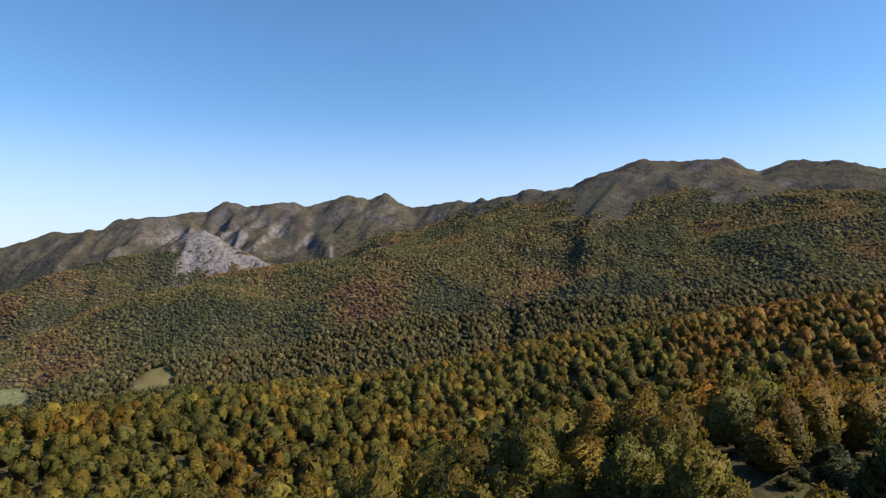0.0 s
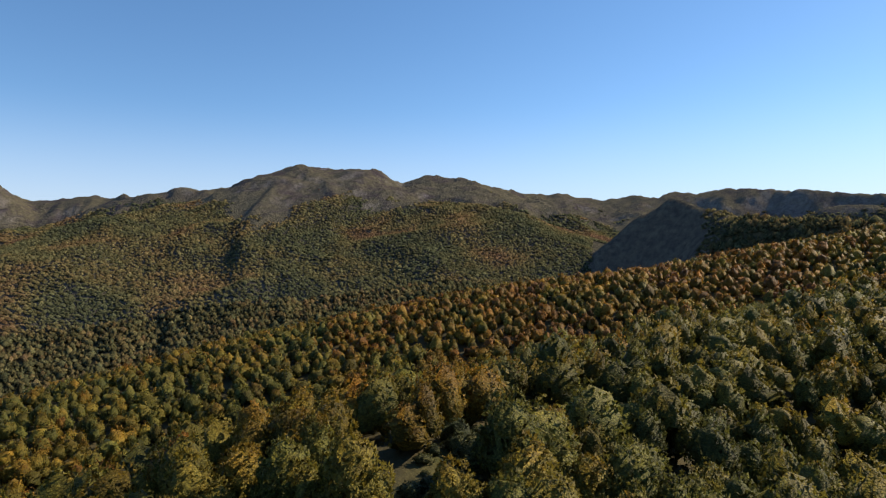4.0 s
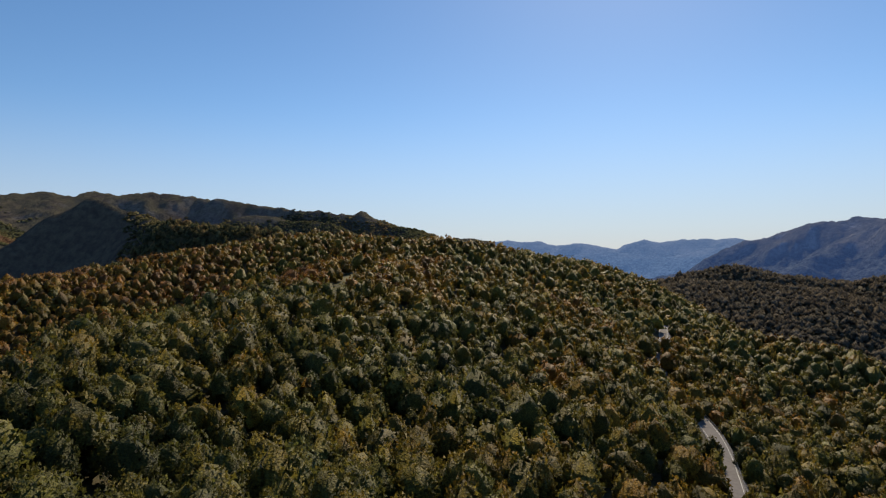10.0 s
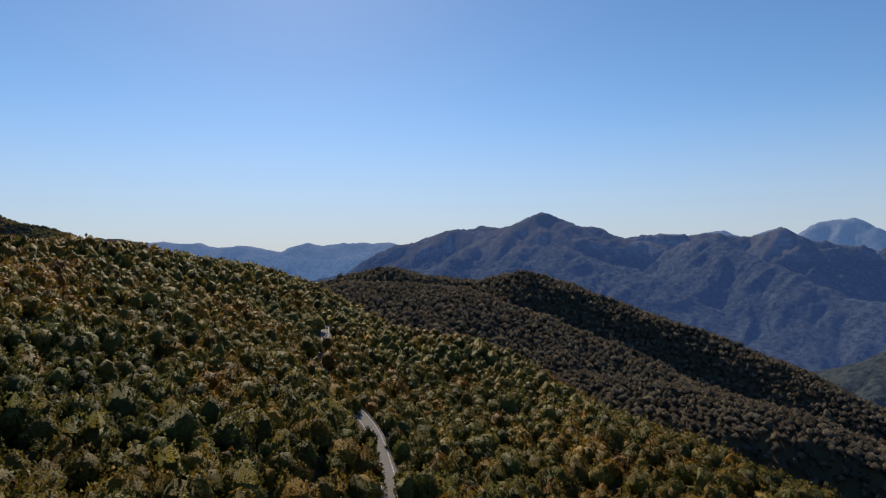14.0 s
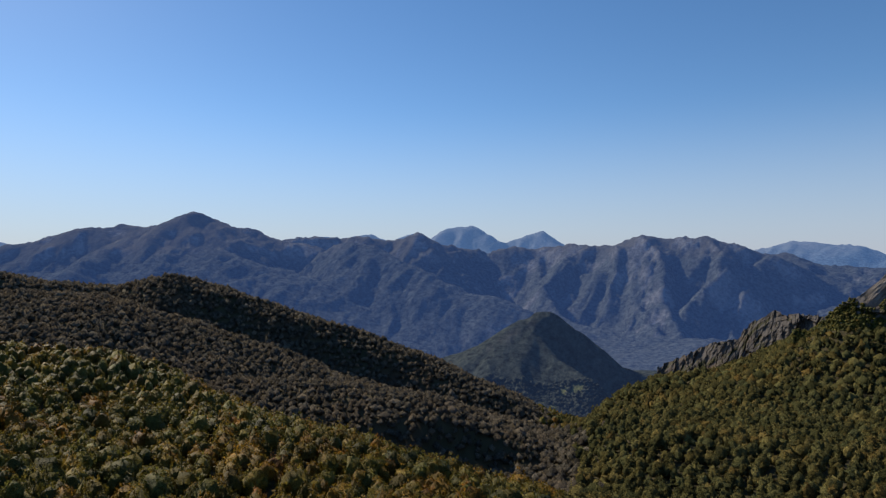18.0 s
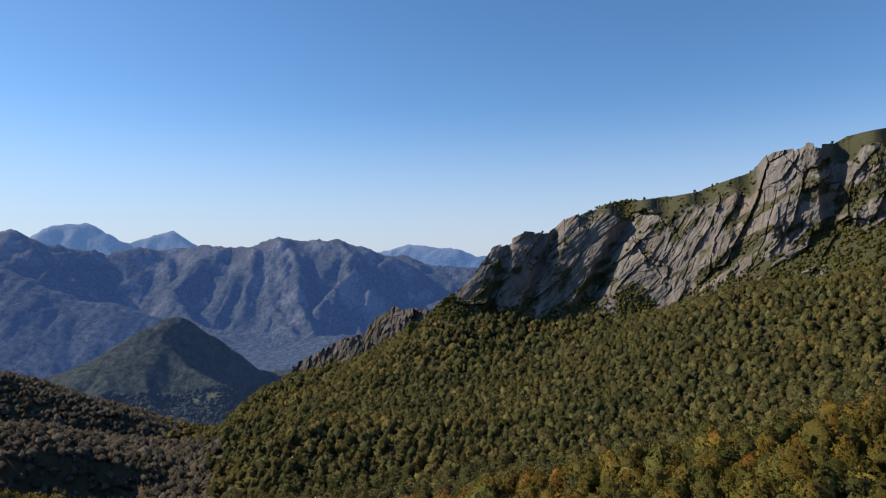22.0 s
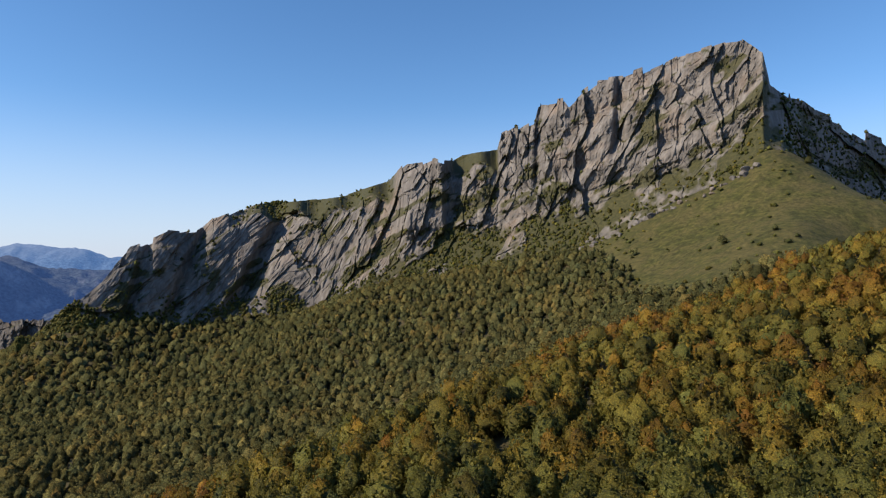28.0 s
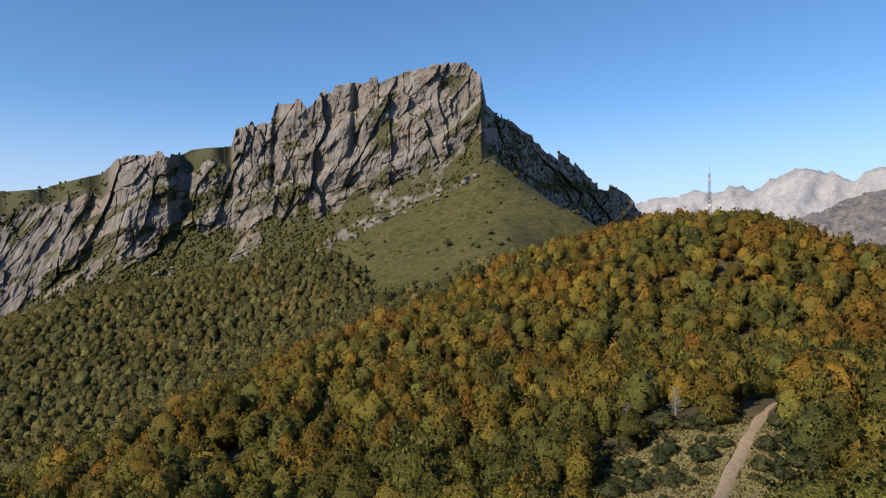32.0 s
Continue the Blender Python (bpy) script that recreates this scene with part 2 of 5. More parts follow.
FAR_SOUTH = [(80.2, 0.031, 4600), (82.1, 0.031, 4600), (83.8, 0.024, 4600), (85.3, 0.025, 4600), (86.3, 0.022, 4600), (87.8, 0.024, 4600), (89.5, 0.017, 4600), (91.8, 0.020, 4600), (93.2, 0.015, 4600), (95.6, 0.007, 4600), (96.3, 0.011, 4600), (97.2, 0.024, 4600), (97.9, 0.019, 4600), (99.8, 0.023, 4600), (101.5, 0.024, 4600), (102.8, 0.022, 4600), (104.3, 0.024, 4600), (105.2, 0.015, 4600)]
FAR_SOUTH_LOW = [(89.8, -0.004, 3900), (92.2, 0.003, 3900), (94.2, 0.006, 3900), (95.6, 0.003, 3900), (98.8, -0.003, 3900), (102.0, 0.009, 3900), (105.0, 0.017, 3900)]
WHITE_PEAKS = [(239.2, 0.055, 4400), (242.6, 0.070, 4400), (243.8, 0.076, 4400), (245.8, 0.080, 4400), (248.1, 0.086, 4400), (248.9, 0.082, 4400), (250.0, 0.087, 4400), (250.9, 0.096, 4400),
    (251.7, 0.083, 4400), (253.5, 0.098, 4400), (255.3, 0.112, 4400), (256.7, 0.107, 4400), (258.5, 0.097, 4400), (259.2, 0.096, 4400), (260.9, 0.107, 4400), (262.7, 0.109, 4400), 
    (265.2, 0.077, 4400), (270.8, 0.038, 4400)]
DARK_RIDGE = [(252.7, 0.035, 3400), (255.9, 0.045, 3400), (257.7, 0.052, 3400), (259.6, 0.067, 3400), (260.9, 0.079, 3400), (263.6, 0.082, 3400), 
    (268.1, 0.060, 3400)]
WEST_FOOT = [(151.8, -0.249, 620), (157.1, -0.185, 900), (162.6, -0.165, 1020), (166.6, -0.144, 960), (170.4, -0.105, 925), (165.7, -0.333, 400), 
    (165.7, -0.240, 560), (175.3, -0.173, 800), (175.3, -0.269, 460), (180.3, -0.100, 940), (185.5, -0.096, 925), (190.6, -0.079, 900), 
    (195.6, -0.052, 860), (195.5, -0.175, 560), (195.5, -0.271, 350), (157.1, -0.271, 480)]
PEAK_FOOT = [(196.1, -0.057, 820), (207.3, -0.023, 770), (213.3, 0.003, 740), (218.2, 0.037, 720), (222.8, 0.081, 710), (227.2, 0.111, 710), 
    (231.3, 0.141, 720), (222.8, -0.044, 500), (227.2, 0.038, 600), (233.7, 0.104, 700), (236.3, 0.077, 675), (238.1, 0.057, 640), 
    (231.8, 0.043, 560)]
AUTUMN_CREST = [(193.0, -0.297, 190), (203.1, -0.214, 235), (213.3, -0.137, 290), (222.7, -0.082, 340), (231.2, -0.031, 385), (231.7, -0.006, 410), 
    (239.2, 0.041, 425), (246.3, 0.059, 415), (252.7, 0.058, 400), (257.7, 0.025, 385), (260.8, 0.002, 370), (265.1, -0.041, 340)]
WEST_FLOOR = [(206.8, -0.292, 190), (216.3, -0.350, 140), (229.0, -0.357, 118), (236.6, -0.221, 190), (241.5, -0.132, 250), (250.5, -0.126, 260), 
    (258.3, -0.156, 200), (258.3, -0.268, 120), (241.4, -0.355, 105), (246.0, -0.296, 122), (254.4, -0.325, 102)]
TRACK_LINE = [(248.7, -0.373, 92), (249.1, -0.348, 97), (250.0, -0.305, 113), (251.7, -0.253, 136), (253.1, -0.218, 156), (254.5, -0.204, 170)]
CLIFF_TOP = [(169.5, -0.106, 950), (171.3, -0.075, 955), (174.0, -0.035, 960), (176.1, 0.012, 970), (179.0, 0.032, 980), (181.2, 0.036, 985), 
    (182.6, 0.057, 988), (186.3, 0.080, 985), (190.1, 0.085, 970), (193.1, 0.090, 950), (197.6, 0.117, 910), (199.2, 0.142, 890), 
    (201.8, 0.150, 870), (203.0, 0.146, 865), (203.5, 0.149, 860), (204.3, 0.157, 855), (205.9, 0.162, 850), (207.4, 0.164, 850), 
    (207.8, 0.188, 845), (210.7, 0.207, 830), (211.1, 0.234, 830), (213.4, 0.240, 820), (213.8, 0.229, 820), (216.4, 0.266, 810), 
    (219.3, 0.274, 800), (221.6, 0.279, 795), (223.0, 0.291, 790), (225.6, 0.303, 780), (227.8, 0.305, 775), (229.4, 0.282, 775)]
CLIFF_TOP_B = [(229.4, 0.282, 775), (229.9, 0.235, 815), (231.8, 0.215, 900), (234.0, 0.179, 1000), (234.9, 0.166, 1070), (237.3, 0.138, 1150), 
    (238.8, 0.111, 1200), (240.7, 0.097, 1265), (242.1, 0.087, 1315), (243.6, 0.055, 1360)]
CLIFF_BASE = [(169.5, -0.112, 940), (171.3, -0.095, 935), (173.6, -0.100, 935), (176.9, -0.092, 940), (180.3, -0.102, 940), (185.3, -0.085, 945), 
    (191.1, -0.091, 925), (195.6, -0.054, 890), (202.2, -0.037, 830), (207.3, -0.020, 790), (213.3, 0.006, 760), (218.2, 0.039, 735), 
    (222.8, 0.080, 725), (226.8, 0.109, 720), (229.3, 0.147, 725), (231.3, 0.141, 735), (231.8, 0.132, 800), (234.8, 0.091, 930), 
    (238.7, 0.052, 1080), (241.6, 0.047, 1190), (243.6, 0.048, 1280)]
CRAG_TOP = [(158.1, -0.169, 1500), (158.7, -0.162, 1500), (160.0, -0.151, 1480), (161.3, -0.139, 1460), (163.2, -0.123, 1430), (164.4, -0.121, 1420), 
    (165.0, -0.105, 1410), (165.7, -0.093, 1400), (167.1, -0.079, 1380), (168.0, -0.084, 1360), (169.5, -0.081, 1340), (170.9, -0.085, 1320)]

# ---- materials ----
def shader(name, rough=0.9):
    m = bpy.data.materials.new(name)
    m.use_nodes = True
    t = m.node_tree
    b = t.nodes["Principled BSDF"]
    b.inputs["Roughness"].default_value = rough
    b.inputs["Specular IOR Level"].default_value = 0.25
    return m, t, b


def node(t, kind, op=None):
    n = t.nodes.new(kind)
    if op:
        n.operation = op
    return n


def noise_tex(t, scale, detail=6.0, rough=0.6, stretch=None):
    co = node(t, "ShaderNodeNewGeometry")
    n = node(t, "ShaderNodeTexNoise")
    n.inputs["Scale"].default_value = scale
    n.inputs["Detail"].default_value = detail
    n.inputs["Roughness"].default_value = rough
    if stretch:
        mp = node(t, "ShaderNodeMapping")
        mp.inputs["Scale"].default_value = stretch
        t.links.new(co.outputs["Position"], mp.inputs[0])
        t.links.new(mp.outputs[0], n.inputs["Vector"])
    else:
        t.links.new(co.outputs["Position"], n.inputs["Vector"])
    return n.outputs["Fac"]


def ramp(t, fac, stops):
    r = node(t, "ShaderNodeValToRGB")
    e = r.color_ramp.elements
    while len(e) < len(stops):
        e.new(0.5)
    for el, (p, c) in zip(e, stops):
        el.position, el.color = p, (*c, 1)
    t.links.new(fac, r.inputs[0])
    return r.outputs[0]


def mix(t, fac, a, b, mode='MIX'):
    n = node(t, "ShaderNodeMix")
    n.data_type, n.blend_type = 'RGBA', mode
    if isinstance(fac, float):
        n.inputs[0].default_value = fac
    else:
        t.links.new(fac, n.inputs[0])
    for sock, v in ((6, a), (7, b)):
        if isinstance(v, tuple):
            n.inputs[sock].default_value = (*v, 1)
        else:
            t.links.new(v, n.inputs[sock])
    return n.outputs[2]


def attr(t, name):
    n = node(t, "ShaderNodeAttribute")
    n.attribute_name = name
    return n.outputs["Fac"]


def bump(t, b, height, strength, distance):
    n = node(t, "ShaderNodeBump")
    n.inputs["Strength"].default_value = strength
    n.inputs["Distance"].default_value = distance
    t.links.new(height, n.inputs["Height"])
    t.links.new(n.outputs[0], b.inputs["Normal"])


LEAF = [(0.0, (0.080, 0.090, 0.029)), (0.30, (0.126, 0.123, 0.029)), (0.50, (0.186, 0.144, 0.026)),
        (0.66, (0.238, 0.140, 0.021)), (0.82, (0.240, 0.107, 0.021)), (1.0, (0.168, 0.084, 0.037))]


def leaf_material(name, lo=0.0, hi=1.0, by_object=False, grain=1.0, stops=LEAF):
    m, t, b = shader(name, 0.6)
    b.inputs["Specular IOR Level"].default_value = 0.17 if grain > 1 else 0.0
    if by_object:
        mr = node(t, "ShaderNodeMapRange")
        mr.inputs["To Min"].default_value, mr.inputs["To Max"].default_value = lo, hi
        t.links.new(node(t, "ShaderNodeObjectInfo").outputs["Random"], mr.inputs[0])
        up = node(t, "ShaderNodeMath", 'ADD')
        t.links.new(mr.outputs[0], up.inputs[0])
        t.links.new(attr(t, "tint"), up.inputs[1])
        base = up.outputs[0]
    else:
        base = attr(t, "tint")
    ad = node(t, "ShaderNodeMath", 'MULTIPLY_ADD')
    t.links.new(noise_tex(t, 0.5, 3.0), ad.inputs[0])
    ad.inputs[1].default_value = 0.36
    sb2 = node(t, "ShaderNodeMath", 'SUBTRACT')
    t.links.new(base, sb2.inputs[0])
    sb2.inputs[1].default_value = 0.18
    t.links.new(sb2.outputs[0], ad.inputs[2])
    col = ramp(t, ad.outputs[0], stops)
    isl = node(t, "ShaderNodeNewGeometry").outputs["Random Per Island"]
    col = mix(t, 1.0, col, ramp(t, isl, [(0.0, (0.74, 0.75, 0.74)), (0.6, (1.02, 1.02, 1.02)), (1.0, (1.35, 1.33, 1.25))]), 'MULTIPLY')
    va = node(t, "ShaderNodeMath", 'ADD')
    va.inputs[1].default_value = 1.0
    t.links.new(attr(t, "vary"), va.inputs[0])
    col = mix(t, 1.0, col, va.outputs[0], 'MULTIPLY')
    # leaf clumps: light in their middle, shade between them painted into the colour
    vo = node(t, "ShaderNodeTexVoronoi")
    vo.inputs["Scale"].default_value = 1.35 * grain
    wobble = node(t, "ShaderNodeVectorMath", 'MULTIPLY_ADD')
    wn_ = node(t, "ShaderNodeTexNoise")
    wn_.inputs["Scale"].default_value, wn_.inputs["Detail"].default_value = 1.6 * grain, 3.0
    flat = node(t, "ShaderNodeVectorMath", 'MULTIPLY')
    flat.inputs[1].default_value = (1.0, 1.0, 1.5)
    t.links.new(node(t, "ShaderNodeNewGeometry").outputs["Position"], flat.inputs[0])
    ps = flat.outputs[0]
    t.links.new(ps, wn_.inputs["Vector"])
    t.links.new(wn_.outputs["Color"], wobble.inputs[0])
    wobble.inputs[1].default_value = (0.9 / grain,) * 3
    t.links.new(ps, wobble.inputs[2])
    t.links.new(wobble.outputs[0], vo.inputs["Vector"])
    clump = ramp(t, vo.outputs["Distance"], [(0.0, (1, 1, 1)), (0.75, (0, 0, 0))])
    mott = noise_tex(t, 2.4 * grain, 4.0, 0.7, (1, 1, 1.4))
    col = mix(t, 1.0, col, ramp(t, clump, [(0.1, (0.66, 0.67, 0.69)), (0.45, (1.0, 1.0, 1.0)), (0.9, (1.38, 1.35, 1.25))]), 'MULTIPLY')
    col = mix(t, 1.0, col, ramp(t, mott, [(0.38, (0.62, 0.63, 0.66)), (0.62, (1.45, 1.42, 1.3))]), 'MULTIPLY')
    bump(t, b, mix(t, 0.35, clump, mott), 0.8, 0.5 / grain)
    t.links.new(col, b.inputs["Base Color"])
    tr = node(t, "ShaderNodeBsdfTranslucent")
    t.links.new(col, tr.inputs[0])
    ms = node(t, "ShaderNodeMixShader")
    ms.inputs[0].default_value = 0.38
    t.links.new(b.outputs[0], ms.inputs[1])
    t.links.new(tr.outputs[0], ms.inputs[2])
    t.links.new(ms.outputs[0], t.nodes["Material Output"].inputs[0])
    return m


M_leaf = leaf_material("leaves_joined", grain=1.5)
# far leaves: air haze put into the colour, lighter and greyer
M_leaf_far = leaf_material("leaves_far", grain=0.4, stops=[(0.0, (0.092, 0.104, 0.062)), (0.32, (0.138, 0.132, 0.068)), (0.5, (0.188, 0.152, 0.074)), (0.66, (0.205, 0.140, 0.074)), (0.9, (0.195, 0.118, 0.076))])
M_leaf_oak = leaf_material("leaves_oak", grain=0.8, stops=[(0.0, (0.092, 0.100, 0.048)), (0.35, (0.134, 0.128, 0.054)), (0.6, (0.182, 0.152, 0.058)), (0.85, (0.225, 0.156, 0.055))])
# scrub leaves: mauve-brown, raised and greyed to carry haze in the colour
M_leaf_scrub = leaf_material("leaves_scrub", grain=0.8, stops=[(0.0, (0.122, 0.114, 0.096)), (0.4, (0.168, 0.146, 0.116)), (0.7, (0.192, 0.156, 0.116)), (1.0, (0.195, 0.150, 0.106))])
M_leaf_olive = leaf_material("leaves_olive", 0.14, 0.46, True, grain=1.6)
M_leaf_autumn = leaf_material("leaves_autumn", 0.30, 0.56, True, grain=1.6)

M_bark, _t, _b = shader("bark", 0.9)
_t.links.new(ramp(_t, noise_tex(_t, 3.0, 5, 0.6, (1, 1, 0.25)), [(0.3, (0.07, 0.06, 0.05)), (0.7, (0.22, 0.2, 0.175))]), _b.inputs["Base Color"])

# ground: leaf litter, heath, grass and rock
M_ground, _t, _b = shader("ground_cover", 0.95)
_n1, _n2, _n3 = noise_tex(_t, 0.012, 6), noise_tex(_t, 0.15, 6), noise_tex(_t, 1.2, 5)
_soil = ramp(_t, _n2, [(0.3, (0.042, 0.037, 0.017)), (0.55, (0.074, 0.060, 0.027)), (0.75, (0.10, 0.078, 0.038))])
_heath = ramp(_t, _n1, [(0.3, (0.060, 0.058, 0.030)), (0.5, (0.095, 0.080, 0.045)), (0.65, (0.10, 0.066, 0.045)), (0.8, (0.15, 0.12, 0.07))])
_grass = ramp(_t, _n2, [(0.3, (0.028, 0.032, 0.010)), (0.48, (0.050, 0.051, 0.014)), (0.6, (0.074, 0.069, 0.020)), (0.72, (0.100, 0.088, 0.030))])
_grass = mix(_t, ramp(_t, noise_tex(_t, 0.045, 5, 0.65), [(0.42, (0, 0, 0)), (0.62, (0.7, 0.7, 0.7))]), _grass, (0.085, 0.070, 0.028))
_grass = mix(_t, 1.0, _grass, ramp(_t, noise_tex(_t, 0.28, 6, 0.75), [(0.34, (0.5, 0.54, 0.5)), (0.66, (1.55, 1.48, 1.4))]), 'MULTIPLY')
_dry = ramp(_t, _n3, [(0.3, (0.10, 0.088, 0.034)), (0.48, (0.17, 0.145, 0.056)), (0.62, (0.26, 0.215, 0.095)), (0.8, (0.32, 0.27, 0.14))])
_rock = ramp(_t, noise_tex(_t, 0.06, 8, 0.65), [(0.3, (0.11, 0.10, 0.095)), (0.5, (0.22, 0.20, 0.185)), (0.7, (0.36, 0.32, 0.29))])
_c = mix(_t, attr(_t, "heath"), _soil, _heath)
_c = mix(_t, attr(_t, "grass"), _c, _grass)
_c = mix(_t, attr(_t, "dry"), _c, _dry)
_c = mix(_t, attr(_t, "rock"), _c, _rock)
_t.links.new(_c, _b.inputs["Base Color"])
bump(_t, _b, _n3, 0.6, 0.5)

# far mountains: wooded flanks and scree, air haze painted in by emission
def range_material(name, wood, bare, pale, haze_glow=None, haze_strength=0.0, scale=0.012, turf=None):
    m, t, b = shader(name, 1.0)
    b.inputs["Specular IOR Level"].default_value = 0.0
    n0, n1, n2 = noise_tex(t, scale * 0.35, 6, 0.6), noise_tex(t, scale, 8, 0.62), noise_tex(t, scale * 5, 8, 0.7)
    w = ramp(t, n2, [(0.36, tuple(v * 0.4 for v in wood)), (0.64, tuple(v * 1.7 for v in wood))])
    s = ramp(t, n1, [(0.38, bare), (0.56, turf or tuple(0.5 * (x + y) for x, y in zip(bare, pale))), (0.66, bare), (0.78, pale)])
    s = mix(t, ramp(t, n0, [(0.42, (0, 0, 0)), (0.60, (0.75, 0.75, 0.75))]), s, turf or pale)
    s = mix(t, 1.0, s, ramp(t, n2, [(0.25, (0.62, 0.62, 0.62)), (0.75, (1.3, 1.3, 1.3))]), 'MULTIPLY')
    c = mix(t, attr(t, "heath"), w, s)
    c = mix(t, attr(t, "rock"), c, ramp(t, n2, [(0.3, bare), (0.55, pale), (0.8, tuple(v * 1.5 for v in pale))]))
    c = mix(t, attr(t, "dry"), c, ramp(t, n2, [(0.3, (0.10, 0.12, 0.05)), (0.7, (0.20, 0.20, 0.10))]))
    t.links.new(c, b.inputs["Base Color"])
    bump(t, b, n2, 1.0, 8.0)
    if haze_glow:
        b.inputs["Emission Color"].default_value = (*haze_glow, 1)
        b.inputs["Emission Strength"].default_value = haze_strength
    return m


M_range_east = range_material("range_east", (0.058, 0.050, 0.030), (0.056, 0.043, 0.040), (0.21, 0.19, 0.185), haze_glow=(0.20, 0.33, 0.66), haze_strength=0.02, turf=(0.092, 0.080, 0.046))
# south and far ranges: haze also tinted blue into the base colours
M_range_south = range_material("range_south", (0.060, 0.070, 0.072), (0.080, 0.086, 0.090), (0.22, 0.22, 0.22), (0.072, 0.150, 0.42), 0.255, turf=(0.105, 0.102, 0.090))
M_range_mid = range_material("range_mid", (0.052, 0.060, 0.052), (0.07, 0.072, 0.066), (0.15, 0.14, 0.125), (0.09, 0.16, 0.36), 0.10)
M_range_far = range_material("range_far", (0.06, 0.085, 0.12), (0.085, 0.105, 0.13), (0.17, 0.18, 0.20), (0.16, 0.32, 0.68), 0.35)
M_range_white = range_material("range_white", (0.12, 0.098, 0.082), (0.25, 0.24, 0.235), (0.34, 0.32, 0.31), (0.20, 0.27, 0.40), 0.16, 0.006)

def quartzite(name, k):
    m, _t, _b = shader(name, 0.85)
    _nv = noise_tex(_t, 0.10, 9, 0.62, (1, 1, 0.22))
    _nl, _nd = noise_tex(_t, 0.02, 5, 0.6), noise_tex(_t, 0.9, 6, 0.6)
    _c = ramp(_t, _nv, [(0.28, (0.085 * k, 0.075 * k, 0.068 * k)), (0.5, (0.175 * k, 0.155 * k, 0.140 * k)), (0.72, (0.285 * k, 0.255 * k, 0.230 * k))])
    _c = mix(_t, ramp(_t, _nl, [(0.52, (0, 0, 0)), (0.72, (0.5, 0.5, 0.5))]), _c, (0.25, 0.165, 0.105))
    _c = mix(_t, attr(_t, "heath"), _c, ramp(_t, noise_tex(_t, 0.3, 5), [(0.35, (0.034, 0.036, 0.014)), (0.65, (0.078, 0.070, 0.026))]))
    _t.links.new(_c, _b.inputs["Base Color"])
    bump(_t, _b, _nv, 0.9, 2.5)
    return m


# crag: the cliff rock at 0.6 tone, its shade put into the colour
M_cliff, M_crag = quartzite("quartzite", 0.97), quartzite("shaded_quartzite", 0.6)


def plain(name, stops, scale, rough=0.9, relief=0.0, metal=0.0):
    m, t, b = shader(name, rough)
    n = noise_tex(t, scale, 6)
    t.links.new(ramp(t, n, stops), b.inputs["Base Color"])
    b.inputs["Metallic"].default_value = metal
    if relief:
        bump(t, b, n, 0.5, relief)
    return m


M_asphalt = plain("asphalt", [(0.3, (0.12, 0.11, 0.106)), (0.7, (0.19, 0.175, 0.168))], 0.6)
M_line = plain("road_paint", [(0.3, (0.55, 0.55, 0.53)), (0.7, (0.75, 0.75, 0.72))], 2.0)
M_dirt = plain("pale_dirt", [(0.3, (0.22, 0.16, 0.10)), (0.7, (0.36, 0.27, 0.175))], 0.9, 0.95, 0.1)
M_steel = plain("galvanised_steel", [(0.3, (0.55, 0.56, 0.57)), (0.7, (0.72, 0.72, 0.72))], 1.5, 0.45, 0.0, 0.6)

# ---- numbers helpers ----
def vnoise(x, y, seed=0):
    """Smooth value noise on arrays, 0 to 1."""
    xi, yi = np.floor(x).astype(np.int64), np.floor(y).astype(np.int64)
    fx, fy = x - xi, y - yi
    fx, fy = fx * fx * fx * (fx * (fx * 6 - 15) + 10), fy * fy * fy * (fy * (fy * 6 - 15) + 10)

    def h(a, b):
        v = (a * 374761393 + b * 668265263 + seed * 1442695041) & 0xFFFFFFFF
        v = ((v ^ (v >> 13)) * 1274126177) & 0xFFFFFFFF
        return ((v ^ (v >> 16)) & 0xFFFF) / 65535.0
    return (h(xi, yi) * (1 - fx) + h(xi + 1, yi) * fx) * (1 - fy) + (h(xi, yi + 1) * (1 - fx) + h(xi + 1, yi + 1) * fx) * fy


def fbm(x, y, octaves=5, seed=0, gain=0.5):
    s, a, tot = 0.0, 1.0, 0.0
    for o in range(octaves):
        s = s + a * vnoise(x * 2 ** o + 17.3 * o, y * 2 ** o - 9.1 * o, seed + o)
        tot += a
        a *= gain
    return s / tot


def ridged(x, y, octaves=5, seed=0, gain=0.5):
    s, a, tot = 0.0, 1.0, 0.0
    for o in range(octaves):
        s = s + a * (1 - np.abs(2 * vnoise(x * 2 ** o + 5.7 * o, y * 2 ** o + 3.3 * o, seed + o) - 1))
        tot += a
        a *= gain
    return s / tot


def step(x, a, b):
    v = np.clip((x - a) / (b - a), 0, 1)
    return v * v * (3 - 2 * v)


def smax(a, b, k):
    h = np.clip(0.5 + 0.5 * (a - b) / k, 0, 1)
    return b * (1 - h) + a * h + k * h * (1 - h)


def spot(bearing, rise, dist, lower=0.0):
    a = radians(bearing)
    return (dist * math.sin(a), dist * math.cos(a), EYE + rise * dist - lower)


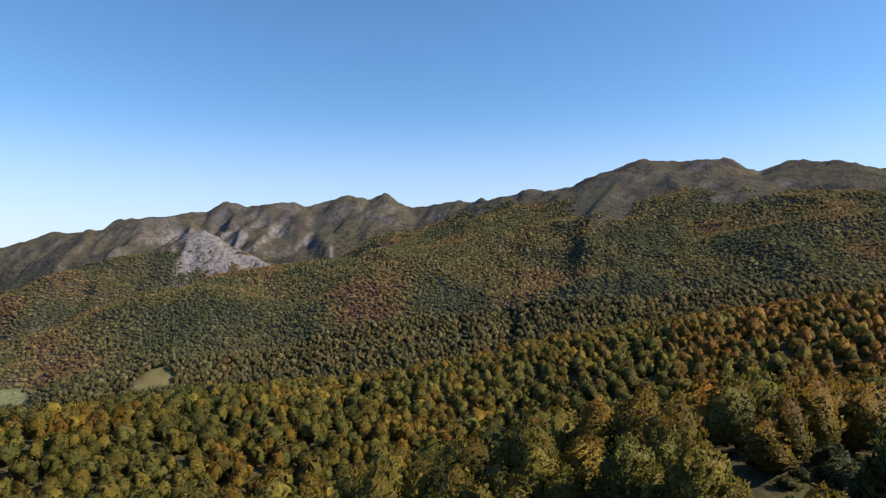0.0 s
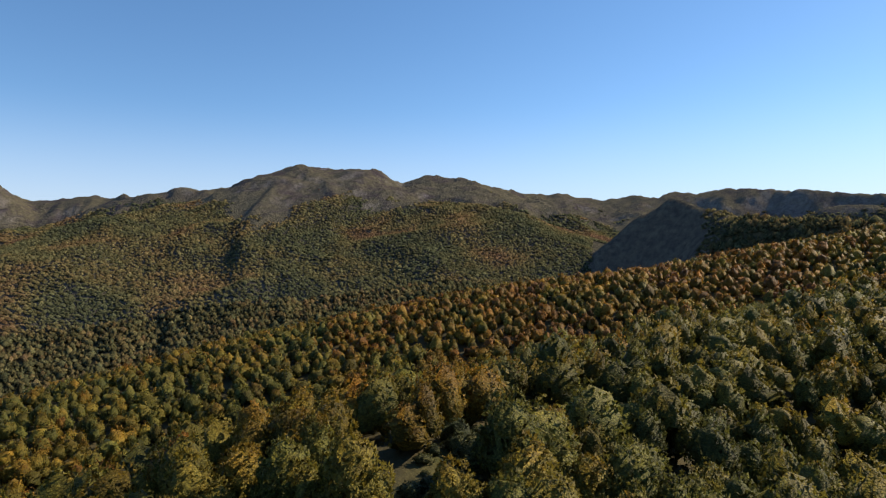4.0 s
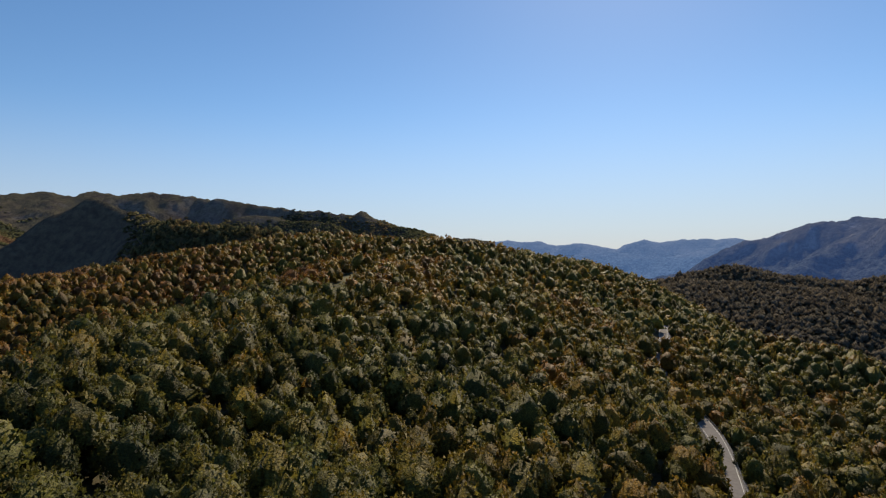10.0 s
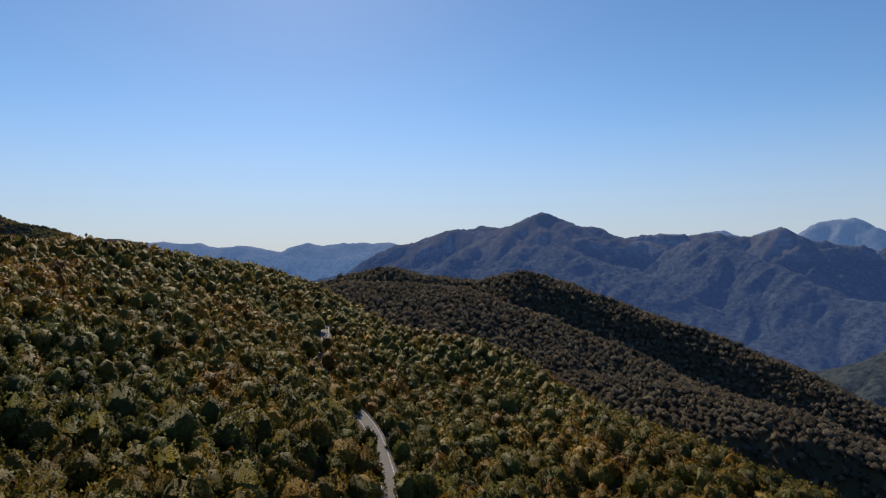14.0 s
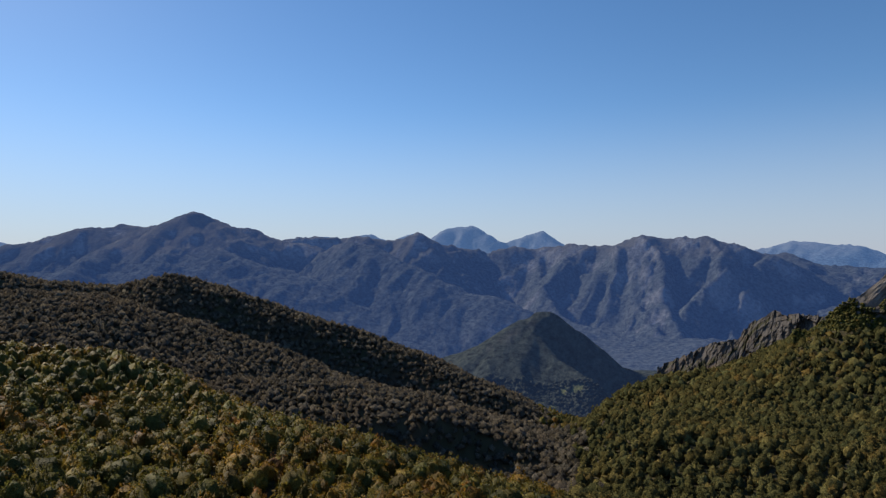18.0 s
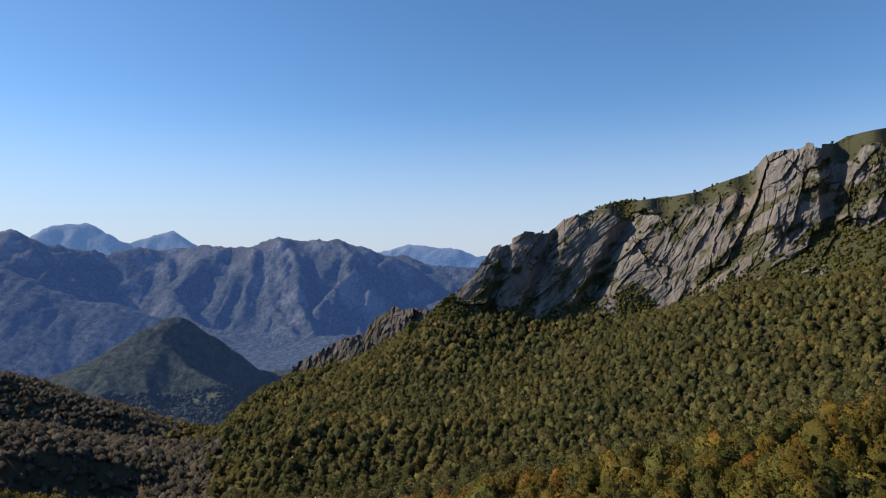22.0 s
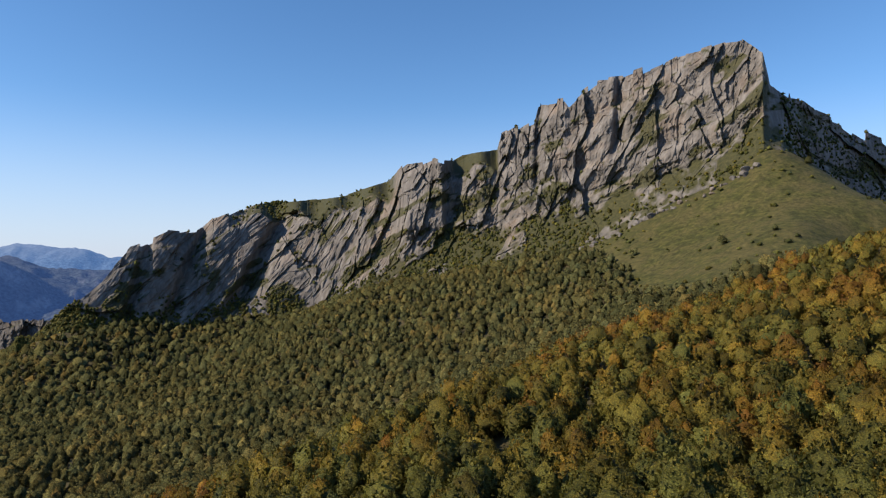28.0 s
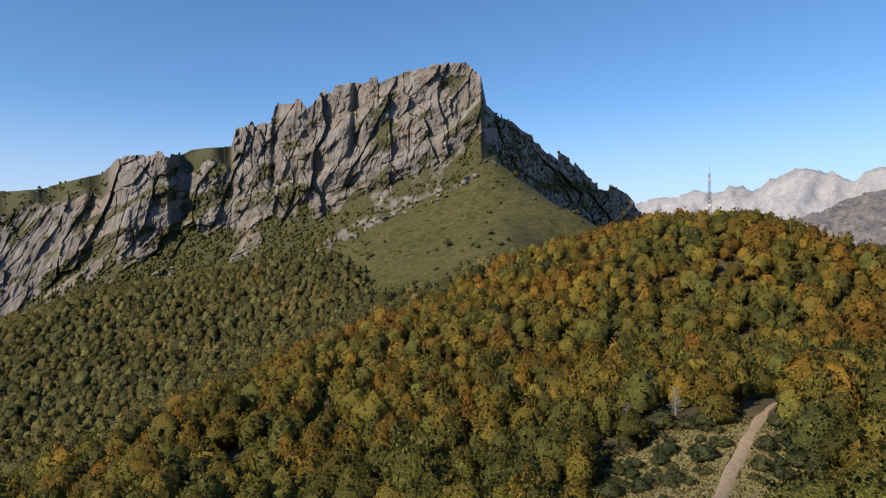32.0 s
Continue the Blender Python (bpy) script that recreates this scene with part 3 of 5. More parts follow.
def mesh_np(name, verts, tris, material, smooth=True, normals=None, **attrs):
    me = bpy.data.meshes.new(name)
    verts, tris = np.ascontiguousarray(verts, np.float32), np.ascontiguousarray(tris, np.int32)
    n = len(tris)
    me.vertices.add(len(verts))
    me.vertices.foreach_set("co", verts.ravel())
    me.loops.add(n * 3)
    me.loops.foreach_set("vertex_index", tris.ravel())
    me.polygons.add(n)
    me.polygons.foreach_set("loop_start", np.arange(0, n * 3, 3, dtype=np.int32))
    me.update(calc_edges=True)
    me.polygons.foreach_set("use_smooth", np.full(n, smooth))
    for k, v in attrs.items():
        me.attributes.new(k, 'FLOAT', 'POINT').data.foreach_set("value", np.ascontiguousarray(v, np.float32).ravel())
    if normals is not None:
        me.normals_split_custom_set_from_vertices(np.ascontiguousarray(normals, np.float32))
    me.materials.append(material)
    return me


def grid_tris(rows, cols, keep=None):
    i, j = np.meshgrid(np.arange(rows - 1), np.arange(cols - 1), indexing='ij')
    a = (i * cols + j).ravel()
    q = np.stack([a, a + 1, a + cols + 1, a + cols], 1)
    if keep is not None:
        q = q[keep.ravel()]
    return np.concatenate([q[:, [0, 1, 2]], q[:, [0, 2, 3]]])


# ---- the land ----
CANOPY = 9.0
soft_points = []
for table, lower in ((EAST_CREST, CANOPY), (KNOLL, CANOPY), (NEAR_FLOOR, CANOPY), (SOUTH_SLOPE, CANOPY), (SOUTH_EDGE, CANOPY), (WEST_FOOT, CANOPY),
                     (AUTUMN_CREST, CANOPY), (WEST_FLOOR, 5.0), (ROAD_LINE, 0.0), (KNOLL_STRIP, 1.0), (TRACK_LINE, 0.0), (PEAK_FOOT, 3.0), (CLIFF_BASE[:16], 2.0)):
    soft_points += [spot(*p, lower) for p in table]
# behind each crest the land falls away again
for table, out, fall in ((EAST_CREST, 170, 62), (SOUTH_EDGE, 130, 52)):
    soft_points += [spot(b, (r * d - fall) / (d + out), d + out) for b, r, d in table]
soft_points += [spot(b, (r * d - 50) / (d + 140), d + 140) for b, r, d in AUTUMN_CREST[6:]]
soft_points += [spot(b, e, d) for b, e, d in ((232.5, 0.050, 830), (235.0, 0.020, 830), (238.0, -0.010, 830), (241.0, -0.040, 800))]
# a gully between the knoll and the east crest
soft_points += [spot(b, h / d, d) for b, h, d in ((20, -95, 260), (30, -82, 280), (41, -74, 310), (51, -58, 345), (60, -40, 400), (66, -27, 450), (71, -14, 490))]
# the valley between the south ridge and the west slope
soft_points += [spot(b, h / d, d) for b, h, d in ((145, -235, 700), (150, -245, 800), (150, -262, 1000), (155, -268, 1100), (160, -268, 1250), (166, -262, 1310), (168, -200, 1280))]
soft_points += [spot(b, e, d) for b, e, d in ((0, -1.9, 25), (120, -1.9, 25), (240, -1.5, 25), (300, -0.5, 90), (330, -0.5, 110), (290, -0.3, 220),
                                              (310, -0.35, 330), (280, -0.1, 400), (60, -0.8, 55), (150, -0.8, 70), (180, -0.62, 110), (200, -0.55, 100))]
PTS = np.array(soft_points)
UNIT = 100.0


def tps_kernel(d2):
    return 0.5 * d2 * np.log(np.maximum(d2, 1e-9))


def tps_fit(p, smooth):
    x = p[:, :2] / UNIT
    k = tps_kernel(((x[:, None] - x[None]) ** 2).sum(-1)) + smooth * np.eye(len(x))
    a = np.c_[np.ones(len(x)), x]
    m = np.block([[k, a], [a.T, np.zeros((3, 3))]])
    return x, np.linalg.solve(m, np.r_[p[:, 2], 0, 0, 0])


TPS_X, TPS_W = tps_fit(PTS, 0.02)


def near_land(x, y):
    out = np.empty(x.shape)
    fx, fy, fo = x.ravel() / UNIT, y.ravel() / UNIT, out.ravel()
    for s in range(0, len(fx), 20000):
        e = slice(s, s + 20000)
        d2 = (fx[e, None] - TPS_X[None, :, 0]) ** 2 + (fy[e, None] - TPS_X[None, :, 1]) ** 2
        fo[e] = tps_kernel(d2) @ TPS_W[:-3] + TPS_W[-3] + TPS_W[-2] * fx[e] + TPS_W[-1] * fy[e]
    return fo.reshape(x.shape)


def crest_land(x, y, table, near, far, cap, lower, ribs, wave, seed):
    """Land that falls on both sides of a crest line, with ribs and gullies running down its flanks."""
    pts = np.array([spot(*p, lower) for p in table])
    mid = math.radians(sum(p[0] for p in table) / len(table))
    reach = sum(p[2] for p in table) / len(table)
    ang = (np.arctan2(x, y) - mid + math.pi) % (2 * math.pi) - math.pi
    r = np.hypot(x, y)
    warp = (fbm(x / (wave * 1.4), y / (wave * 1.4), 3, seed) - 0.5) * wave * 1.1
    rib = ridged((ang * reach + 0.25 * (reach - r) + warp) / wave, r / (wave * 3.5) + seed, 4, seed + 3, 0.5)
    best = np.full(x.shape, -4000.0)
    for a, b in zip(pts[:-1], pts[1:]):
        dx, dy = b[0] - a[0], b[1] - a[1]
        l2 = dx * dx + dy * dy + 1e-6
        t = np.clip(((x - a[0]) * dx + (y - a[1]) * dy) / l2, 0, 1)
        ex, ey = x - a[0] - t * dx, y - a[1] - t * dy
        d = np.sqrt(ex * ex + ey * ey)
        side = (dx * ey - dy * ex) * (dx * -a[1] - dy * -a[0]) > 0
        lat = np.abs(dx * ey - dy * ex) / math.sqrt(l2) * np.where(side, 1, -1)
        blend = 0.5 + 0.5 * lat / (d + 1e-6)
        drop = (far + (near - far) * blend) * (np.sqrt(d * d + cap * cap) - cap)
        drop = drop + np.minimum(drop, 85.0) * ribs * (0.62 - rib) * step(d, 0, wave * 0.5)
        best = np.maximum(best, a[2] + t * (b[2] - a[2]) - drop)
    return best



MEADOW = (247.5, 11.5, 106, 46)   # bearing, half width, distance, half depth
BARE_TREES = ((241.9, 156.0, 6.6), (245.9, 159.0, 6.8))
view = np.arange(-46.0, 276.0, 0.25)
BEAR = np.radians(np.r_[view, np.arange(276.0, 314.0, 2.0), 314.0])
RAD = np.r_[np.geomspace(10.0, 1280.0, 128), np.arange(1292.0, 2500.0, 17.0), np.arange(2500.0, 3900.0, 22.0), np.geomspace(3900.0, 4900.0, 20)]
G_B, G_R = np.meshgrid(BEAR, RAD)              # rows: distance, columns: bearing
G_X, G_Y = G_R * np.sin(G_B), G_R * np.cos(G_B)
DEG = np.degrees(G_B)

base_b = np.array([p[0] for p in CLIFF_BASE])
base_e = np.array([p[1] for p in CLIFF_BASE])
base_d = np.array([p[2] for p in CLIFF_BASE])

nearz = near_land(G_X, G_Y)
crest_d = np.interp(DEG, [p[0] for p in EAST_CREST], [p[2] for p in EAST_CREST])
fade = np.where(DEG < 80, step(G_R, crest_d + 130, crest_d + 430), step(G_R, 760, 1100)) * (1 - step(DEG, 146, 156) * (1 - step(DEG, 244, 256))) + step(G_R, 1250, 1500)
deep = EYE - 330.0 + 60 * fbm(G_X / 500, G_Y / 500, 4, 3)
nearz = nearz * (1 - np.clip(fade, 0, 1)) + deep * np.clip(fade, 0, 1)
# the ground sinks behind the foot of the cliff
behind = (DEG > 169.5) & (DEG < 244.5)
cb = np.interp(DEG, base_b, base_d)
cz = EYE + np.interp(DEG, base_b, base_e) * cb
nearz = np.where(behind & (G_R > cb + 6), np.minimum(nearz, cz - 0.35 * (G_R - cb)), nearz)

far_rows = G_R[:, 0] > 520
FX, FY = G_X[far_rows], G_Y[far_rows]
wob = 60 * (fbm(FX / 260, FY / 260, 4, 11) - 0.5)
wob2 = 60 * (fbm(FX / 260, FY / 260, 4, 29) - 0.5)
FXW, FYW = FX + wob * step(np.hypot(FX, FY), 1300, 1700) * 0.6, FY + wob2 * step(np.hypot(FX, FY), 1300, 1700) * 0.6
# crest, slope on the near and the far side, roundness, canopy, ribs, width of a rib
LANDS = ((FAR_ROCK, 0.62, 0.5, 12, 0, 1.1, 240), (FAR_SPUR, 0.7, 0.5, 30, 0, 0.6, 200), (MAIN_A, 0.42, 0.4, 18, 0, 0.55, 240), (MAIN_B, 0.8, 0.4, 30, 0, 0.6, 240),
         (SPUR_WOOD, 0.40, 0.5, 40, 8, 0.20, 260), (SPUR_MID, 0.42, 0.45, 50, 8, 0.16, 220), (SPUR_EAST, 0.40, 0.42, 40, 8, 0.2, 240), (NOSE_A, 0.46, 0.46, 40, 8, 0.25, 160), (NOSE_B, 0.42, 0.42, 45, 8, 0.25, 160),
         (NOSE_C, 0.40, 0.40, 45, 8, 0.25, 160), (NOSE_D, 0.40, 0.40, 45, 8, 0.25, 160), (NOSE_E, 0.40, 0.40, 40, 8, 0.25, 150), (NOSE_F, 0.40, 0.40, 40, 8, 0.25, 150),
         (DOME, 0.6, 0.4, 35, 0, 0.4, 120), (SHADE_HILL, 1.25, 0.6, 16, 6, 0.1, 150),
         (BACK_HILL, 0.9, 0.5, 30, 0, 0.4, 150), (SOUTH_RIDGE, 0.98, 0.5, 20, 8, 0.3, 130), (SOUTH_SPUR, 0.36, 0.7, 25, 8, 0.4, 110), (LOW_SPUR, 0.45, 0.6, 20, 8, 0.4, 80),
         (CONE, 0.52, 0.7, 5, 6, 0.5, 130), (CONE_NOSE, 0.6, 1.2, 5, 6, 0.2, 130), (CONE_SHADE, 1.8, 0.9, 4, 6, 0.1, 130), (PYRAMID, 0.62, 0.5, 15, 0, 1.0, 260), (PYRAMID_SPUR, 0.72, 0.6, 20, 0, 0.9, 180), (MASSIF, 1.0, 0.5, 12, 0, 1.5, 150),
         (MASSIF_FOOT, 0.34, 0.3, 30, 0, 0.8, 120), (RIB_A, 1.1, 1.1, 6, 0, 1.3, 85), (RIB_B, 1.1, 1.1, 6, 0, 1.3, 85), (RIB_C, 1.1, 1.1, 6, 0, 1.3, 85), (RIB_D, 1.1, 1.1, 6, 0, 1.3, 85),
         (RIB_E, 0.9, 0.9, 8, 0, 1.2, 90), (PYRAMID_LEFT, 0.55, 0.55, 15, 0, 0.5, 150), (PYRAMID_MID, 0.45, 0.45, 20, 0, 0.5, 150), (MID_PEAKS, 0.8, 0.5, 10, 0, 1.0, 190), (FAR_PEAKS, 0.6, 0.5, 12, 0, 1.2, 200),
         (FAR_WEST, 0.4, 0.4, 15, 0, 1.2, 150), (FAR_WEST_LOW, 0.4, 0.4, 20, 0, 1.0, 200), (FAR_SOUTH, 0.4, 0.4, 12, 0, 1.0, 200), (FAR_SOUTH_LOW, 0.3, 0.4, 25, 0, 0.8, 200),
         (WHITE_PEAKS, 0.7, 0.4, 10, 0, 1.6, 150), (DARK_RIDGE, 0.5, 0.4, 25, 0, 1.0, 200))
farz = np.full(FX.shape, -2000.0)
for n, (table, a, b, cap, lower, ribs, wave) in enumerate(LANDS):
    farz = smax(farz, crest_land(FXW, FYW, table, a, b, cap, lower, ribs, wave, 200 + n * 7), 14.0 if 3 < n < 14 else 5.0)
G_Z = nearz.copy()
G_Z[far_rows] = smax(nearz[far_rows], farz, 10.0)
crag = step(G_R, 1700, 2400)
jag = ridged(G_X / 110 + 0.8 * fbm(G_X / 90, G_Y / 90, 2, 15), G_Y / 110, 5, 9, 0.55)
north = DEG < 84
fold = step(G_R, 1150, 1450) * north
G_Z += (fbm(G_X / 14, G_Y / 14, 3, 8) - 0.5) * 1.6 * step(G_R, 30, 120) + (ridged(G_X / 31, G_Y / 31, 3, 19) - 0.6) * 11 * crag * np.where(DEG > 200, 1.8, 1.0)
G_Z += (jag - 0.6) * np.where(north, 24, np.where(DEG > 200, 80, np.where(G_R > 3400, 14, 40))) * crag
# folds and gullies in the wooded flank
G_Z += fold * ((ridged(G_X / 330 + 0.7 * fbm(G_X / 300, G_Y / 300, 2, 51), G_Y / 330 + 0.7 * fbm(G_X / 300, G_Y / 300, 2, 52), 3, 53, 0.45) - 0.62) * 52)
RISE = (G_Z - EYE) / G_R
SEEN = RISE >= np.maximum.accumulate(RISE, 0) - 0.004
for k in (1, 2):
    SEEN[k:] |= SEEN[:-k]
    SEEN[:-k] |= SEEN[k:]
for k in (1,):
    SEEN[:, k:] |= SEEN[:, :-k]
    SEEN[:, :-k] |= SEEN[:, k:]


def land(x, y):
    """Height of the ground sheet, from the grid."""
    b = (np.degrees(np.arctan2(x, y)) + 46.0) % 360 - 46.0
    fb = np.interp(np.radians(b), BEAR, np.arange(len(BEAR)))
    fr = np.interp(np.log(np.hypot(x, y)), np.log(RAD), np.arange(len(RAD)))
    i, j = np.clip(fr.astype(int), 0, len(RAD) - 2), np.clip(fb.astype(int), 0, len(BEAR) - 2)
    u, v = fr - i, fb - j
    z = (G_Z[i, j] * (1 - v) + G_Z[i, j + 1] * v) * (1 - u) + (G_Z[i + 1, j] * (1 - v) + G_Z[i + 1, j + 1] * v) * u
    return z, SEEN[i, j]


# pastures: some by place, some where the line of sight meets the valley floor
FIELDS = [(-516, 1132, 30), (-750, 1106, 32), (330, 116, 9)]
for b, rise, wide in ((151.3, -0.208, 16), (150.2, -0.212, 10), (145.3, -0.222, 10), (146.8, -0.226, 13), (149.3, -0.236, 10), (148.2, -0.230, 7)):
    col = int(np.argmin(np.abs(DEG[0] - b)))
    hit = np.nonzero((RISE[:, col] >= rise) & (RAD > 1000))[0]
    if len(hit):
        FIELDS.append((*spot(b, rise, RAD[hit[0]])[:2], wide))


def dist_line(x, y, table):
    pts = [spot(*p) for p in table]
    best = np.full(x.shape, 1e9)
    for a, b in zip(pts[:-1], pts[1:]):
        dx, dy = b[0] - a[0], b[1] - a[1]
        t = np.clip(((x - a[0]) * dx + (y - a[1]) * dy) / (dx * dx + dy * dy), 0, 1)
        best = np.minimum(best, np.hypot(x - a[0] - t * dx, y - a[1] - t * dy))
    return best


def knoll_track(x, y):
    """Distance from the grassy strip on the knoll."""
    return np.minimum(dist_line(x, y, KNOLL_STRIP), dist_line(x, y, TOP_STRIP))


def limestone_crags(x, y, deg, r):
    zone = step(deg, -24.0, -22.0) * (1 - step(deg, -16.0, -14.0)) * (r > 2480) * (r < 2950)
    return zone * step(ridged(x / 120, y / 120, 4, 66), 0.50, 0.68)


def grass_start(deg):
    return np.interp(deg, [205, 209, 212, 216, 221, 226, 231, 236, 246], [790, 780, 740, 640, 450, 410, 425, 445, 470])


def cover(x, y, z, deg, r):
    """Share of heath, grass, dry grass and rock."""
    n = fbm(x / 60, y / 60, 4, 41)
    big = fbm(x / 300, y / 300, 3, 43)
    heath = step(z - EYE + (n - 0.5) * 60 + (big - 0.5) * 160, 120, 165) * (r > 1200)
    heath = np.maximum(heath, step(r, 2350, 2600) * step(z - EYE + (n - 0.5) * 80, -40, 60))
    tongue = 95 * np.exp(-((deg - 14.5) / 3.2) ** 2) + 25 * step(deg, 20, 25) + 45 * step(deg, 36, 40)
    heath = np.where((deg < 60) & (deg > -10) & (r > 1200), step(z - EYE + (n - 0.5) * 130 + (big - 0.5) * 70 + tongue, 140, 200), heath)
    heath = np.where((deg < -10) & (r < 3000), step(z - EYE + (n - 0.5) * 60, 150, 190), heath)
    heath = heath * (1 - step(deg, 43, 46) * (1 - step(deg, 60, 64)) * (r > 900) * (r < 1700))
    heath = np.where((deg > 200) & (r > 2800) & (r < 3850), 0.0, heath)
    heath = np.maximum(heath, limestone_crags(x, y, deg, r))
    dry2 = 1 - step(knoll_track(x, y) + 3 * (n - 0.5), 3.2, 7.0)
    grass = step(r - grass_start(deg) + (n - 0.5) * 170, -25, 35) * step(deg, 204, 212) * (1 - step(deg, 246, 250)) * (r < 900)
    dry = (1 - step(np.hypot((deg - MEADOW[0]) / MEADOW[1], (r - MEADOW[2]) / MEADOW[3]) + (n - 0.5) * 0.4, 0.75, 1.0))
    grass = np.maximum(grass, dry2)
    for fx, fy, fw in FIELDS:
        dry = np.maximum(dry, 1 - step(np.hypot(x - fx, y - fy) / fw + (n - 0.5) * 1.2, 0.8, 1.0))
    return heath, grass, dry


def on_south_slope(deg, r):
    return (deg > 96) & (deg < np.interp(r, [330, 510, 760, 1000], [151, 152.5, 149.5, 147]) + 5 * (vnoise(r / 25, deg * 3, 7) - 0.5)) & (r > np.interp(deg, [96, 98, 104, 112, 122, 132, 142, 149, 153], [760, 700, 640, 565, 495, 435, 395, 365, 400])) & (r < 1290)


heath, grass, dry = cover(G_X, G_Y, G_Z, DEG, G_R)
steep = np.abs(np.gradient(G_Z, axis=0) / np.gradient(G_R, axis=0))
limestone = 0.35 + 0.65 * (DEG > 80) + step(DEG, -26, -22) * (1 - step(DEG, -11, -8)) * (1 - step(G_Z - EYE + 60 * (fbm(G_X / 120, G_Y / 120, 4, 64) - 0.5), 110, 190))
rock = limestone * step(steep + (fbm(G_X / 90, G_Y / 90, 5, 61) - 0.5) * 1.3, 0.62, 0.95) * np.maximum(heath, 0.75 * (DEG > 140) * (DEG < 200) * step(steep, 0.45, 0.7) * step(fbm(G_X / 160, G_Y / 160, 3, 67), 0.45, 0.6))
rock = np.maximum(rock, limestone_crags(G_X, G_Y, DEG, G_R))
pts3 = np.stack([G_X, G_Y, G_Z], -1).reshape(-1, 3)
heath = np.maximum(heath, 0.75 * on_south_slope(DEG, G_R))
ROWS, COLS = G_Z.shape
row_mid = (G_R[:-1, :-1] + G_R[1:, 1:]) / 2
deg_mid = (DEG[:-1, :-1] + DEG[1:, 1:]) / 2
near_part = row_mid < 1290
south = (deg_mid > 84) & (deg_mid < 200)
west = (deg_mid >= 200)
north_far = ~south & ~west
far_part = south & (row_mid > 3420)
mid_part = south & (row_mid < 1770) & ~near_part


def sheet(name, keep, material, label, category):
    t = grid_tris(ROWS, COLS, keep)
    if keep[0, 0]:
        k = np.arange(COLS - 1)
        t = np.concatenate([t, np.stack([np.full(COLS - 1, hub), k + 1, k], 1)])
    used = np.unique(t)
    remap = np.zeros(len(pts3), np.int32)
    remap[used] = np.arange(len(used))
    me = mesh_np(name, pts3[used], remap[t], material, True, heath=heath[used], grass=grass[used], dry=dry[used], rock=rock[used])
    return tagged(new(name, me), label, category, kind="structure")


pts3 = np.r_[pts3, [[0.0, 0.0, float(G_Z[0].mean())]]]
hub = len(pts3) - 1
heath, grass, dry, rock = (np.r_[v.ravel(), 0.0] for v in (heath, grass, dry, rock))
sheet("ground", near_part, M_ground, "hilly ground with leaf litter, heath and dry grass", "ground")
sheet("backdrop_east", ~near_part & north_far, M_range_east, "wooded autumn mountain flank with bare heath summits", "mountains")
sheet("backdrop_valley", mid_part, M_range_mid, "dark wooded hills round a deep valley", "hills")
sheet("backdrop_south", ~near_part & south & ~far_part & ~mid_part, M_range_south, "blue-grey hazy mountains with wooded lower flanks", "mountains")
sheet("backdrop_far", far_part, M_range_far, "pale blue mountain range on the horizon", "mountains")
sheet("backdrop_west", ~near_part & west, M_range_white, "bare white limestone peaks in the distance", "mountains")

# ---- the rock peak ----
top_all = CLIFF_TOP + CLIFF_TOP_B[1:]
tb, te, td = (np.array([p[i] for p in top_all]) for i in range(3))


def facets(x, y, seed, tilt, spread):
    """Rock blocks: each cell is a flat plane of its own depth and tilt."""
    xi, yi = np.floor(x), np.floor(y)
    best, out = np.full(x.shape, 9.0), np.zeros(x.shape)
    for dx in (-1, 0, 1):
        for dy in (-1, 0, 1):
            cx, cy = xi + dx, yi + dy
            px, py = cx + vnoise(cx, cy, seed), cy + vnoise(cx, cy, seed + 1)
            d = (x - px) ** 2 + (y - py) ** 2
            plane = vnoise(cx, cy, seed + 2) - 0.5 + (x - px) * (tilt + spread * (2 * vnoise(cx, cy, seed + 3) - 1)) + (y - py) * spread * (2 * vnoise(cx, cy, seed + 4) - 1)
            k = d < best
            best, out = np.where(k, d, best), np.where(k, plane, out)
    return out


